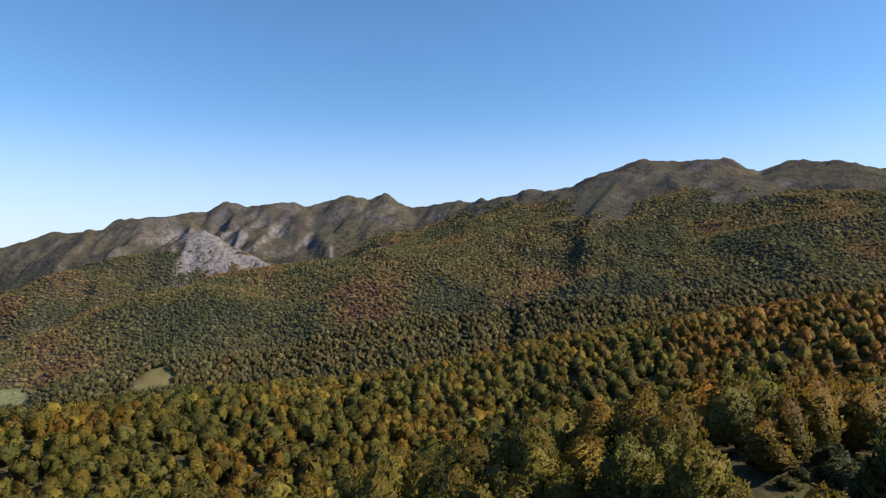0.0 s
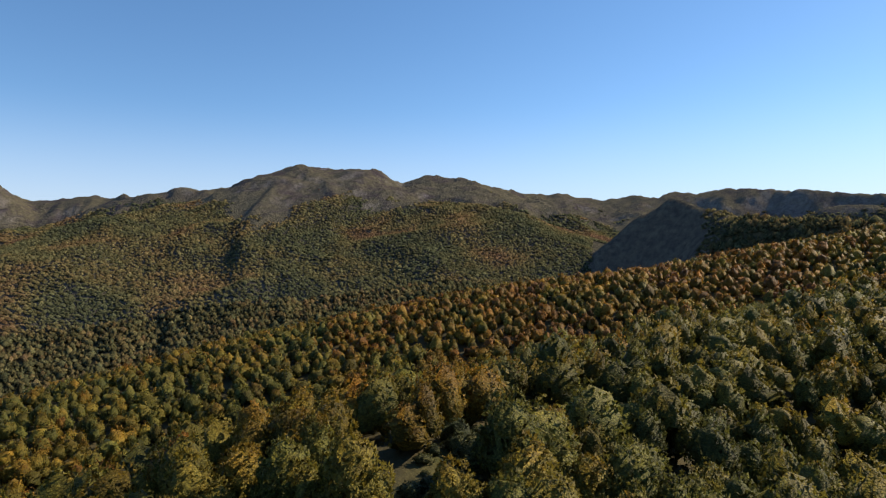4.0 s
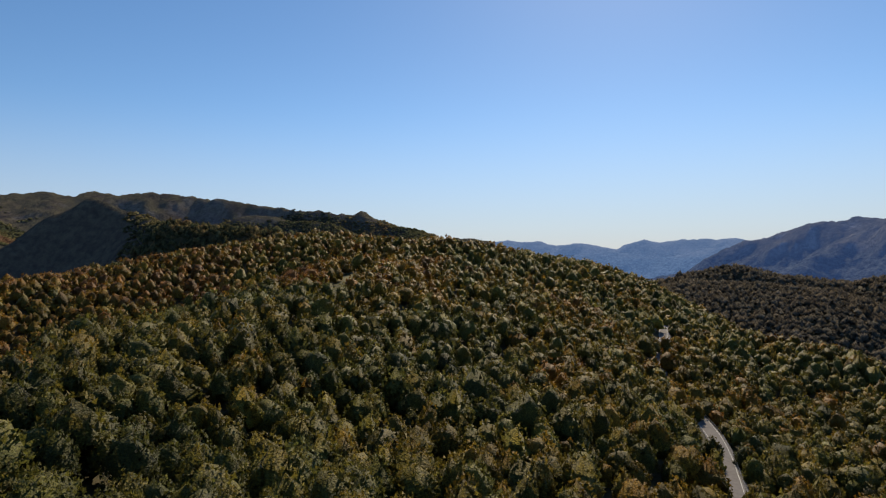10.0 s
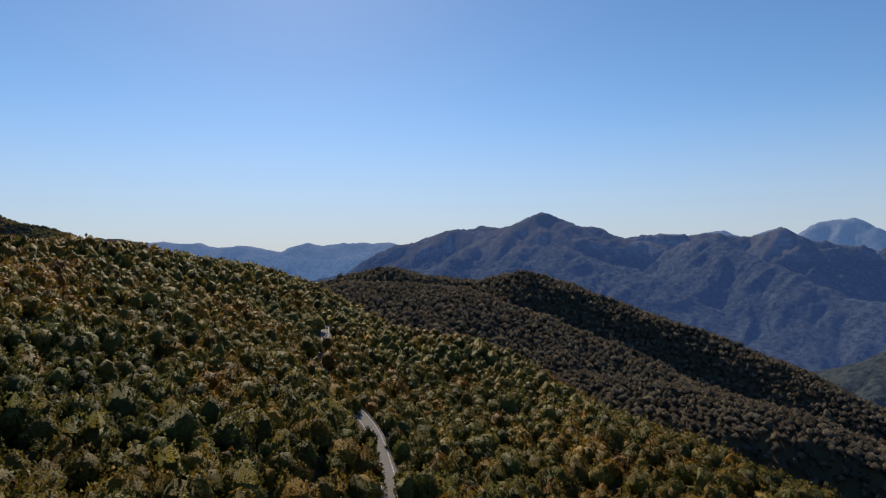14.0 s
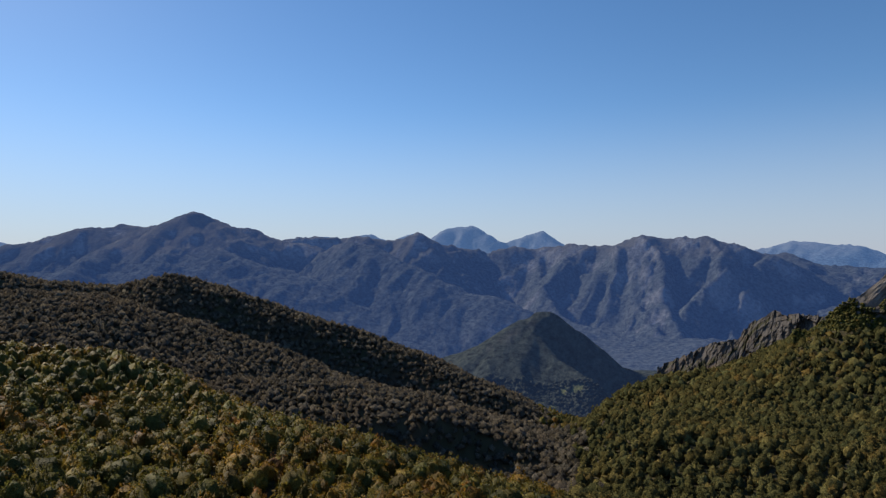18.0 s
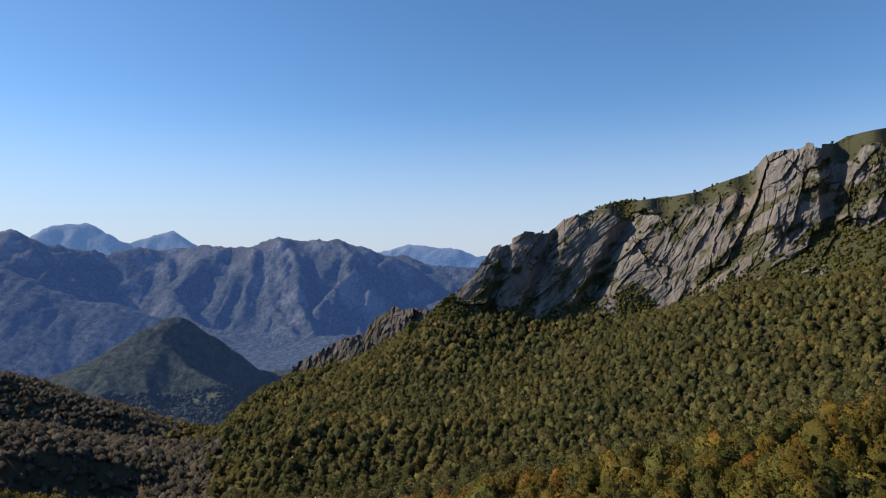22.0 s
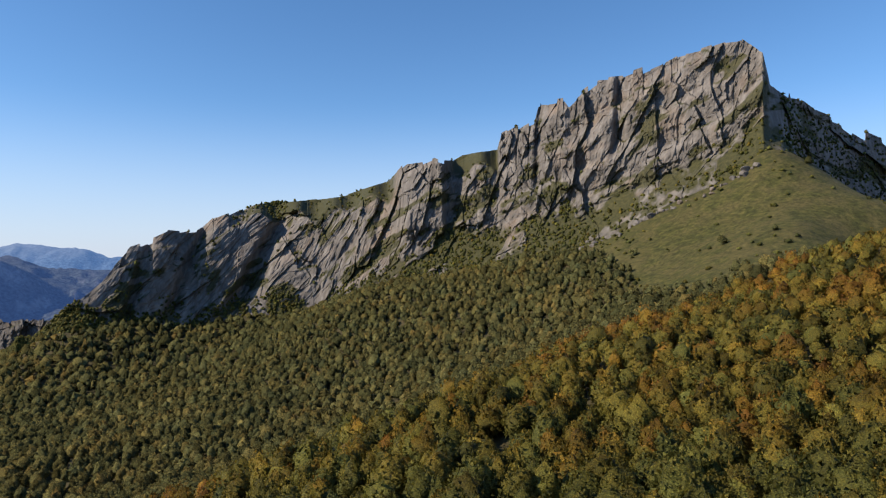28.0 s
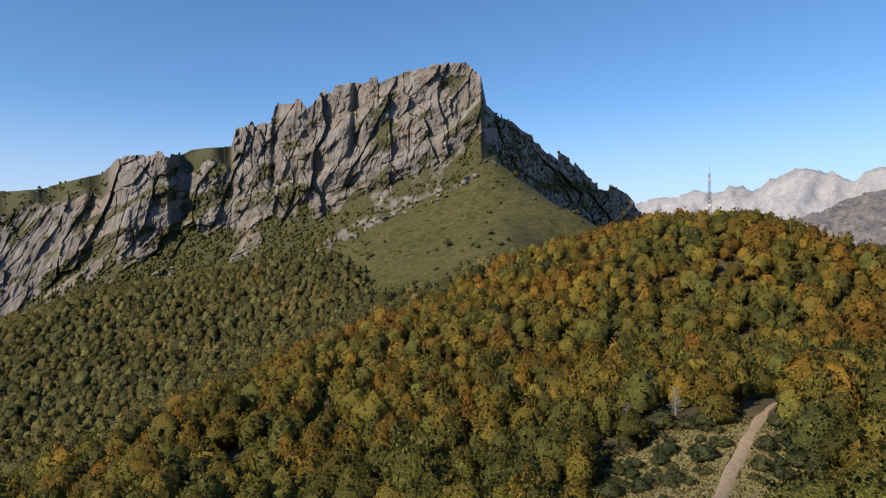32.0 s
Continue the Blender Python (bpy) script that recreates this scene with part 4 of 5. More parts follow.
def cliff_mesh(b0, b1, db, tb, te, td, bb, be, bd, rows, scale, seed, back=260.0, peak=True):
    """A rock face between a foot line and a rim, made of leaning slabs, pillars, gullies and ledges, with a slope behind the rim."""
    b = np.arange(b0, b1, db)
    B, V = np.meshgrid(b, np.linspace(0, 1, rows))
    top_e, top_d = np.interp(B, tb, te), np.interp(B, tb, td)
    bot_e, bot_d = np.interp(B, bb, be), np.interp(B, bb, bd)
    s = np.radians(B) * (850.0 if peak else 2000.0)
    h = (top_e - bot_e) * (850 if peak else 2000) * V
    warp = (fbm(s / 80, h / 80, 4, seed + 40) - 0.5) * 26
    slant = np.interp(B, [180, 195, 202, 212, 230], [0.72, 0.62, 0.24, 0.06, -0.02]) if peak else 0.1
    q = s - slant * h + warp
    lay = h - np.interp(B, [190, 200, 206], [0.42, 0.30, 0.14]) * (s - radians(204) * 850) + warp * 0.5
    calm = np.interp(B, [172, 196, 203], [1.0, 0.9, 1.0])
    tall = np.clip((top_e - bot_e) * 850 / 60, 0.05, 1)
    rel = 13 * facets(q / 60, h / 80, seed + 70, np.interp(B, [176, 189, 196, 200], [0.35, 0.3, -0.35, -0.55]) if peak else 0.3, 0.5)
    rel += 5.6 * calm * facets(q / 25, lay / 28, seed + 80, -0.45, 0.6)
    rel += 2.5 * calm * facets((q + 0.3 * warp) / 9.5, lay / 11, seed + 90, -0.2, 0.8)
    rel += 0.9 * facets(q / 3.6, lay / 4.2, seed + 100, 0.0, 0.8)
    rel += 2.2 * (ridged(q / 7.5, h / 60, 2, seed + 17, 0.5) - 0.5)
    crack = ridged(q / 19, h / 110, 2, seed + 13, 0.5)
    rel += 5.0 * step(crack, 0.88, 0.98) * calm * step(vnoise(s / 40, h / 45, seed + 14), 0.4, 0.6)
    ledge = fbm(s / 45 + h / 30, lay / 18, 3, seed + 21)
    rel += (ledge - 0.5) * 7
    # terraces: steep steps of rock with sloping ledges between
    tier = (lay + 22 * (fbm(s / 120, h / 60, 3, seed + 24) - 0.5)) / 44
    rel += 13 * (step(tier - np.floor(tier), 0.62, 1.0) - (tier - np.floor(tier))) * np.interp(B, [190, 203], [0.35, 1.0])
    if peak:
        rel = rel * np.interp(B, [229.6, 231.2], [1.0, -1.3])
    lean = V ** 1.2
    band = np.zeros(B.shape)
    E = bot_e + (top_e - bot_e) * V - 0.012 * (1 - V)
    if peak:
        # gullies that climb slantwise, and the tower with its shaded side
        for b_low, climb, wide, deep in ((183.2, 5.6, 0.95, 34), (178.2, 3.4, 0.55, 20), (175.2, 2.2, 0.45, 14), (195.8, 1.4, 0.5, 10), (203.4, 0.2, 0.6, 12), (210.2, 1.0, 0.4, 12), (217.2, 0.9, 0.45, 14)):
            gap = (B - b_low - climb * V + 0.02 * warp) / wide
            rel += deep * np.exp(-np.where(gap > 0, gap * 0.7, gap * 1.5) ** 2) * step(V, 0.02, 0.2) * (1 if b_low < 195 else step(V, 0.4, 0.6))
        rel -= 24 * step(B, 197.9, 199.2) * (1 - step(B, 202.3, 202.9)) * step(V, 0.30, 0.55)
        # a broken, overgrown band between the wood and the clean rock, running out as a ramp below the summit
        rock_e = np.interp(B, [185.9, 190.7, 196.9, 199.5, 202.7, 207.0, 211.0, 216.0, 220.1, 223.7, 229.3, 231.0], [-0.083, -0.070, -0.034, 0.006, 0.044, 0.045, 0.066, 0.072, 0.105, 0.126, 0.181, 0.15])
        ramp_e = np.interp(B, [208.9, 211.9, 215.5, 218.0, 221.1, 226.3, 230.8], [-0.095, -0.043, 0.009, 0.045, 0.089, 0.114, 0.139])
        wander = (fbm(s / 26, h / 26, 4, seed + 61) - 0.5)
        band = (1 - step(E - rock_e + wander * 0.075, -0.010, 0.006)) * (1 - step(B, 229.6, 231.0)) * step(B, 172, 176)
        out = step(ridged(q / 34, lay / 22, 3, seed + 63), 0.66, 0.80)
        band = band * (1 - 0.85 * out)
        lean = lean + 0.55 * np.clip((E - bot_e) / np.maximum(rock_e - bot_e, 0.02), 0, 1) * (1 - V) * step(B, 198, 203)
    R = bot_d + (top_d + (34 * step(B, 176, 186) * (1 - step(B, 228, 231)) if peak else 0) - bot_d) * lean + rel * scale * tall * np.minimum(1, 0.12 + 3.2 * V) * (1 - 0.72 * band)
    # where the rim is a grassy shoulder it leans far back
    shoulder = (step(B, 183.5, 187.5) * (1 - step(B, 197.4, 198.6)) + step(B, 202.9, 203.6) * (1 - step(B, 207.3, 207.6))) * peak
    rim_v = 0.86 + 0.05 * np.sin(B * 1.9)
    rim = step(V + (ledge - 0.5) * 0.16, rim_v, rim_v + 0.05) * shoulder
    R = R + 95 * shoulder * np.clip((V - rim_v - 0.02) / 0.14, 0, 1) - rel * scale * rim * 0.85
    jag = (facets(s / 13, s * 0 + 2.5, seed + 31, 0.0, 0.4)) * (1 + 0.5 * step(B, 229.8, 231.5)) * (0.009 if peak else 0.006) * tall * V ** 5 * (1 - 0.85 * shoulder)
    E = E + jag
    Z = EYE + E * R
    # the back slope
    n_back = 10
    k = np.linspace(0, 1, n_back + 1)[1:, None]
    Rb = R[-1:] + back * k ** 1.3
    Zb = Z[-1:] - back * k ** 1.3 * (0.25 + 0.55 * k) + (fbm(s[:1] / 25 + k * 0, k * 6 + B[:1] * 0, 3, seed + 3) - 0.5) * 6 * k
    x, y = R * np.sin(np.radians(B)), R * np.cos(np.radians(B))
    dz = np.abs(np.gradient(Z, axis=0)) / np.hypot(np.gradient(R, axis=0), 0.2)
    green = 1 - step(dz + (fbm(x / 16, (y + Z) / 16, 4, seed + 5) - 0.5) * 1.7, 0.35, 0.9)
    green = np.maximum(green, step(fbm(s / 30, lay / 14, 4, seed + 66), 0.60, 0.66) * 0.9 * (V < 0.9))
    green = np.maximum.reduce([green, rim, band])
    bush = 0.022 * step(green, 0.45, 0.7) * (1 - rim) + 0.040 * band
    if peak:
        bush = bush * (1 - 0.75 * step(E - ramp_e, 0.0, 0.012) * step(B, 214, 218)) + 0.13 * rim * (B < 188.6) * (B > 183) + 0.018 * rim * (B < 198)
        bush = bush + 0.07 * step(B, 230.3, 231.5) * (1 - 0.5 * step(V, 0.6, 0.9))
        bush = np.maximum(bush, 0.11 * (1 - step(E - bot_e + wander * 0.07, 0.0, 0.03)) * (B < 216))
    x, y, Z = (np.r_[v, w] for v, w in ((x, Rb * np.sin(np.radians(B[:1]))), (y, Rb * np.cos(np.radians(B[:1]))), (Z, Zb)))
    green = np.r_[green, np.full(Rb.shape, 0.95)]
    bush = np.r_[bush, np.zeros(Rb.shape)]
    return np.stack([x, y, Z], -1).reshape(-1, 3), grid_tris(*x.shape), green.ravel(), bush.ravel()


# the shaded side past the summit stands steep behind the grassy crest
wall_b = np.arange(168.4, 244.3, 0.2)
wall_far = step(wall_b, 230.6, 232.4)
wall_d = np.interp(wall_b, base_b, base_d)
wall_d = wall_d + wall_far * np.maximum(np.interp(wall_b, tb, td) - 22 - wall_d, 0)
P, T, green, ledge_bush = cliff_mesh(168.4, 244.2, 0.06, tb, te, td, wall_b, np.interp(wall_b, base_b, base_e) - 0.035 * wall_far, wall_d, 155, 0.9, 100)
rock_points = P
tagged(new("rock_peak", mesh_np("rock_peak", P, T, M_cliff, False, heath=green)),
       "grey ribbed quartzite cliff and summit with grassy ledges", "rock peak", kind="structure")
cb_, ce_, cd_ = (np.array([p[i] for p in CRAG_TOP]) for i in range(3))
P, T, green, _ = cliff_mesh(158.1, 170.9, 0.06, cb_, ce_, cd_, cb_, ce_ - 0.05, cd_ - 30, 60, 1.2, 300, 120.0, False)
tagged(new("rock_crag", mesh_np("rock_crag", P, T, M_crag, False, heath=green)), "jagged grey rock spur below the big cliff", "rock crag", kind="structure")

# ---- trees ----
rng = np.random.default_rng(5)


def icosphere(sub):
    bm = bmesh.new()
    bmesh.ops.create_icosphere(bm, subdivisions=sub, radius=1.0)
    v = np.array([p.co[:] for p in bm.verts])
    f = np.array([[q.index for q in p.verts] for p in bm.faces])
    bm.free()
    return v, f


def crown(seed, core_sub, sprays, size, lobes=22, lump=0.17):
    """A beech crown, 1 wide and about 1.1 high from its foot: a dark inner body under clumps of pointed leaf sprays."""
    g = np.random.default_rng(seed)
    k = np.arange(lobes)
    lift = 0.18 + 0.77 * (k + 0.5) / lobes
    turn = k * 2.39996 + g.uniform(0, 6.28)
    wide = 0.37 * np.clip(1 - (np.clip(lift - 0.28, 0, 1) / 0.76) ** 2.3, 0.02, 1) * g.uniform(0.72, 1.12, lobes)
    c = np.c_[np.cos(turn) * wide, np.sin(turn) * wide, lift + g.normal(0, 0.03, lobes)]
    rad = lump * g.uniform(0.75, 1.3, lobes) * (1.1 - 0.3 * lift)
    mid = np.array([0, 0, 0.40])

    def shell(v):
        reach, own = np.full(len(v), 0.18), np.full(len(v), -1)
        for i, (ci, ri) in enumerate(zip(c - mid, rad)):
            e = v @ ci
            disc = e * e - (ci @ ci - ri * ri)
            out = np.where(disc > 0, e + np.sqrt(np.maximum(disc, 0)), 0)
            own = np.where(out > reach, i, own)
            reach = np.maximum(reach, out)
        return reach, own
    v, f = icosphere(core_sub)
    p = mid + v * (shell(v)[0] * g.uniform(0.80, 1.13, len(v)))[:, None] * (1.0 if sprays < 12 else 0.9)
    p[:, 2] = np.maximum(p[:, 2], 0.06)
    f = f[p[f][:, :, 2].max(1) > (0.20 if sprays > 8 else 0.32)]
    verts, tris, nor = [p], [f], [v + np.array([0, 0, 0.15]) + g.normal(0, 0.34 if core_sub > 1 else 0.1, (len(v), 3))]
    if sprays:
        d = g.normal(0, 1, (sprays * 2, 3))
        d /= np.linalg.norm(d, axis=1)[:, None]
        d = d[d[:, 2] > -0.35][:sprays]
        m = len(d)
        reach, own = shell(d)
        q = mid + d * reach[:, None]
        o = np.where((own >= 0)[:, None], q - c[own], d)
        o /= np.linalg.norm(o, axis=1)[:, None]
        tip = o * 0.6 + np.array([0, 0, 0.08]) + g.normal(0, 0.55, (m, 3))
        tip /= np.linalg.norm(tip, axis=1)[:, None]
        side = np.cross(tip, o + g.normal(0, 0.5, (m, 3)))
        side /= np.linalg.norm(side, axis=1)[:, None] + 1e-9
        nrm = np.cross(side, tip)
        nrm *= np.sign((nrm * o).sum(1))[:, None]
        s = size * g.uniform(0.6, 1.4, (m, 1))
        q = q - o * s * g.uniform(0.2, 0.9, (m, 1))
        verts.append(np.stack([q - side * s * 0.72, q + side * s * 0.72, q + tip * s * 1.45], 1).reshape(-1, 3))
        i = len(p) + np.arange(m)[:, None] * 3
        tris.append(np.c_[i, i + 1, i + 2])
        nor.append(np.repeat(o * 0.32 + d * 0.62 + nrm * 0.36, 3, 0))
    nor = np.concatenate(nor)
    return np.concatenate(verts), np.concatenate(tris), nor / (np.linalg.norm(nor, axis=1)[:, None] + 1e-9)


def scatter(r0, r1, gap, seed):
    """Jittered places between two distances, within the bearings that the land has."""
    g = np.random.default_rng(seed)
    n = int(r1 / gap / 0.86) + 2
    i, j = np.meshgrid(np.arange(-n, n + 1), np.arange(-n, n + 1))
    x = ((i + (j % 2) * 0.5) * gap).ravel() + g.uniform(-0.6, 0.6, i.size) * gap
    y = (j * gap * 0.87).ravel() + g.uniform(-0.6, 0.6, i.size) * gap
    r = np.hypot(x, y)
    k = (r > r0) & (r < r1)
    return x[k], y[k], r[k]


def wooded(x, y, seed, hidden=0.06):
    g = np.random.default_rng(seed)
    r, deg = np.hypot(x, y), (np.degrees(np.arctan2(x, y)) + 46) % 360 - 46
    z, seen = land(x, y)
    h, gr, dr = cover(x, y, z, deg, r)
    ok = g.uniform(0, 1, len(x)) > np.maximum.reduce([h, gr * 0.9975, dr * 1.2])
    ok &= seen | (g.uniform(0, 1, len(x)) < np.where(r < 150, 0.7, np.where(r < 260, 0.3, hidden)))
    ok &= (dist_line(x, y, ROAD_LINE) > np.select([(r > 275) & (r < 322), (r > 338) & (r < 392), r > 480], [1.5, 1.8, 0.0], 4.5)) & (dist_line(x, y, TRACK_LINE) > 5.0) & (dist_line(x, y, KNOLL_STRIP) > 6.6) & (dist_line(x, y, TOP_STRIP) > 3.8)
    strip = np.interp(deg, [p[0] for p in KNOLL_STRIP], [p[2] for p in KNOLL_STRIP])
    ok &= ~((deg > 25.5) & (deg < 45) & (r < strip + 3) & (r > strip - 14))
    for bare in BARE_TREES:
        bx, by, _ = spot(bare[0], 0, bare[1])
        ok &= np.hypot(x - bx, y - by) > 5.0
        bx, by, _ = spot(bare[0], 0, bare[1] - 8)
        ok &= np.hypot(x - bx, y - by) > 6.0
    cl = np.interp(deg, base_b, base_d)
    ok &= ~((deg > 169) & (deg < 244.5) & (r > cl - 4))
    ok &= (deg < 268) & (deg > -40) | (g.uniform(0, 1, len(x)) < 0.25)
    ok &= ~((deg > 276) & (r > 420))
    return ok, z, deg, r


def on_west_slope(deg, r):
    return (deg > 150) & (r > np.interp(deg, [150, 175, 193, 203, 213, 223, 231, 240], [0, 120, 205, 260, 320, 380, 430, 500]))


def tint_of(x, y, deg, r, seed):
    g = np.random.default_rng(seed)
    patch = np.where(r > 1290, 3.2 * (fbm(x / 170, y / 170, 4, 78) - 0.5), fbm(x / 45, y / 45, 3, 77) - 0.5)
    base = np.full(len(x), 0.36)
    base = np.where((deg < 85) & (r > 280) & (r < 900), 0.46, base)
    base = np.where((deg > 20) & (deg < 80) & (r > 300) & (r < 800), 0.60, base)
    base = np.where((deg > 84) & (deg < 160), 0.42, base)
    west_slope = on_west_slope(deg, r)
    base = np.where(west_slope, 0.36, base)
    hill = (deg > 165) & ~west_slope
    base = np.where(hill, 0.36 + 0.17 * step(r, 200, 310), base)
    spread = np.where(west_slope, 0.14, 0.11)
    return np.clip(base + patch * np.where(hill, 0.35 + 0.4 * step(r, 220, 300), 0.5) + g.normal(0, 1, len(x)) * np.where(r > 1290, 0.05, spread), 0.02, np.where(hill, 0.70, 0.98))


def unit(n):
    return n / (np.linalg.norm(n, axis=1)[:, None] + 1e-9)


def forest(name, label, x, y, z, tint, width, templates, seed, material=None, tall=1.0, closed=0.0):
    """Many crowns in one mesh; closed: how far they run together into one canopy."""
    g = np.random.default_rng(seed)
    V, T, A, N, B, off = [], [], [], [], [], 0
    kind = g.integers(0, len(templates), len(x))
    for k, (tv, tt, tn) in enumerate(templates):
        m = kind == k
        n = int(m.sum())
        if not n:
            continue
        a = g.uniform(0, 2 * np.pi, n)
        w = width * np.clip(g.lognormal(-0.03, 0.22, n), 0.55, 1.6)
        h = width * tall * (0.55 * w / width + 0.45) * g.uniform(0.82, 1.3, n)
        ca, sa = np.cos(a)[:, None], np.sin(a)[:, None]
        vx = (tv[None, :, 0] * ca - tv[None, :, 1] * sa) * w[:, None] + x[m][:, None]
        vy = (tv[None, :, 0] * sa + tv[None, :, 1] * ca) * w[:, None] + y[m][:, None]
        vz = tv[None, :, 2] * h[:, None] + z[m][:, None] - 0.3
        V.append(np.stack([vx, vy, vz], -1).reshape(-1, 3).astype(np.float32))
        N.append(np.stack([(tn[None, :, 0] * ca - tn[None, :, 1] * sa) * (1 - closed), (tn[None, :, 0] * sa + tn[None, :, 1] * ca) * (1 - closed), tn[None, :, 2] * (1 - closed) + closed + 0 * ca], -1).reshape(-1, 3).astype(np.float32))
        T.append((tt[None] + off + (np.arange(n) * len(tv))[:, None, None]).reshape(-1, 3))
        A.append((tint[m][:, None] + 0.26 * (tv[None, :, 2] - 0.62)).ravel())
        B.append(np.repeat(np.clip(g.normal(0, 0.2, n), -0.4, 0.5), len(tv)))
        off += n * len(tv)
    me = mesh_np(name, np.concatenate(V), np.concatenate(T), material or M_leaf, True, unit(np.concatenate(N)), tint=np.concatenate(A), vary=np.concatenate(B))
    return tagged(new(name, me), label, "trees", kind="stuff")


NEAR_END = 138.0
WOODS = (
    ("beech_wood", "mixed green and autumn beech wood on the near slopes", NEAR_END, 235.0, 7.1, 7.9, [crown(k, 2, 250, 0.056) for k in range(6)], 21, 1.2),
    ("lower_wood", "beech wood turning yellow on the slopes below", 235.0, 400.0, 7.3, 7.5, [crown(k + 10, 2, 115, 0.066, 18, 0.18) for k in range(6)], 26, 1.15),
    ("hillside_wood", "dense autumn beech wood on the hillsides", 400.0, 760.0, 7.3, 7.6, [crown(k + 20, 2, 30, 0.09, 14, 0.20) for k in range(8)], 22, 1.05),
    ("slope_wood", "wooded mountain slopes of beech and oak", 760.0, 1290.0, 8.6, 11.5, [crown(k + 40, 1, 9, 0.14, 8, 0.22) for k in range(8)], 23, 0.85),
    ("far_wood", "wooded flanks across the valley in early autumn colours", 1290.0, 1950.0, 6.6, 9.6, [crown(k + 60, 1, 0, 0.2, 8, 0.24) for k in range(8)], 24, 0.55),
    ("distant_wood", "distant wooded flanks in early autumn colours", 1950.0, 2750.0, 8.6, 12.5, [crown(k + 60, 1, 0, 0.2, 8, 0.24) for k in range(8)], 27, 0.45))
for name, label, r0, r1, gap, width, tm, seed, tall in WOODS:
    x, y, r = scatter(r0, r1, gap, seed)
    ok, z, deg, r = wooded(x, y, seed + 50)
    south = (deg >= 84) & (r > 1290)
    ok &= ~on_south_slope(deg, r)
    beyond = (deg < 84) & (r > np.interp(deg, [p[0] for p in EAST_CREST], [p[2] for p in EAST_CREST]) + 110) & (r < 1290)
    dusk = (deg > 43.5) & (deg < np.interp(r, [850, 1150, 1550], [47.5, 50, 55.5]) + 3.5 * (vnoise(x / 40, y / 40, 5) - 0.5)) & (r > 850) & (r < 1750)
    oak = ~south & on_west_slope(deg, r) & (r > 235)
    # valley wood takes the range material, with its haze in the emission
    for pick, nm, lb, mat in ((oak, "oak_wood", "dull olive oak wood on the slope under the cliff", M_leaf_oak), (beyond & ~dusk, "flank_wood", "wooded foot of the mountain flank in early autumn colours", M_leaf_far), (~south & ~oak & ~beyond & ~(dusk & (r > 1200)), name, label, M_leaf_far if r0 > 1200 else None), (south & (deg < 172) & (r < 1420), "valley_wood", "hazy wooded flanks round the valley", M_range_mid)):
        k = ok & pick
        if k.any():
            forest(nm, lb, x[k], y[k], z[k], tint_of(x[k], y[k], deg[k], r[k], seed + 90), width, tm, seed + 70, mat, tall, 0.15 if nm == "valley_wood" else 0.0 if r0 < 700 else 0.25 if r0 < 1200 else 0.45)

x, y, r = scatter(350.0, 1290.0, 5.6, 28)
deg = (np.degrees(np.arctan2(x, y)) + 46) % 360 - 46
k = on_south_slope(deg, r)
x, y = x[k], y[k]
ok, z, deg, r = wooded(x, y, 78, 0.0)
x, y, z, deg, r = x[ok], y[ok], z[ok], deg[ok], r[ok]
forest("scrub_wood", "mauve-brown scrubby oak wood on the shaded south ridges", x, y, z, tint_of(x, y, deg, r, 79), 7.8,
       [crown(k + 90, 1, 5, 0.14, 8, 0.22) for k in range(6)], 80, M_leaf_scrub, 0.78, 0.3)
# ---- the nearest trees, one by one ----
def raw(name, verts, tris, material, parent, normals=None, **attrs):
    ob = new(name, mesh_np(name, verts, tris, material, True, normals, **attrs))
    ob.parent = parent
    return ob


def tube(points, radii, sides=7):
    V, T = [], []
    pts = np.array(points, float)
    for i, (p, r) in enumerate(zip(pts, radii)):
        d = pts[min(i + 1, len(pts) - 1)] - pts[max(i - 1, 0)]
        d /= np.linalg.norm(d)
        u = np.cross(d, (0.31, 0.9, 0.2))
        u /= np.linalg.norm(u)
        w = np.cross(d, u)
        a = np.linspace(0, 2 * np.pi, sides, endpoint=False)[:, None]
        V.append(p + (np.cos(a) * u + np.sin(a) * w) * r)
    for i in range(len(pts) - 1):
        for j in range(sides):
            a, b = i * sides + j, i * sides + (j + 1) % sides
            T += [(a, b, b + sides), (a, b + sides, a + sides)]
    return np.concatenate(V), np.array(T)


def beech_tree(seed, leaf, label):
    g = np.random.default_rng(seed)
    root = new("beech_tree")
    tagged(root, label, "tree", "beech trees near the camera")
    H = 10.5
    tv, tt = tube([(0, 0, -0.6), (0.1, 0, 1.6), (0.15, 0.2, 4.2), (0.0, 0.3, 7.5)], [0.34, 0.24, 0.18, 0.05])
    raw("trunk", tv, tt, M_bark, root)
    for k in range(3):
        a = k * 2.1 + g.uniform(0, 1)
        z0 = 2.2 + k * 1.2
        lv, lt = tube([(0.1, 0.1, z0), (math.cos(a) * 1.3, math.sin(a) * 1.3, z0 + 1.3), (math.cos(a) * 2.6, math.sin(a) * 2.6, z0 + 2.2)], [0.11, 0.07, 0.02], 5)
        raw("limb", lv, lt, M_bark, root)
    v, f, n = crown(seed + 500, 3, 1700, 0.034, 30, 0.15)
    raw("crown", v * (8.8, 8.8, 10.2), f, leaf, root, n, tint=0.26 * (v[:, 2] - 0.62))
    return root


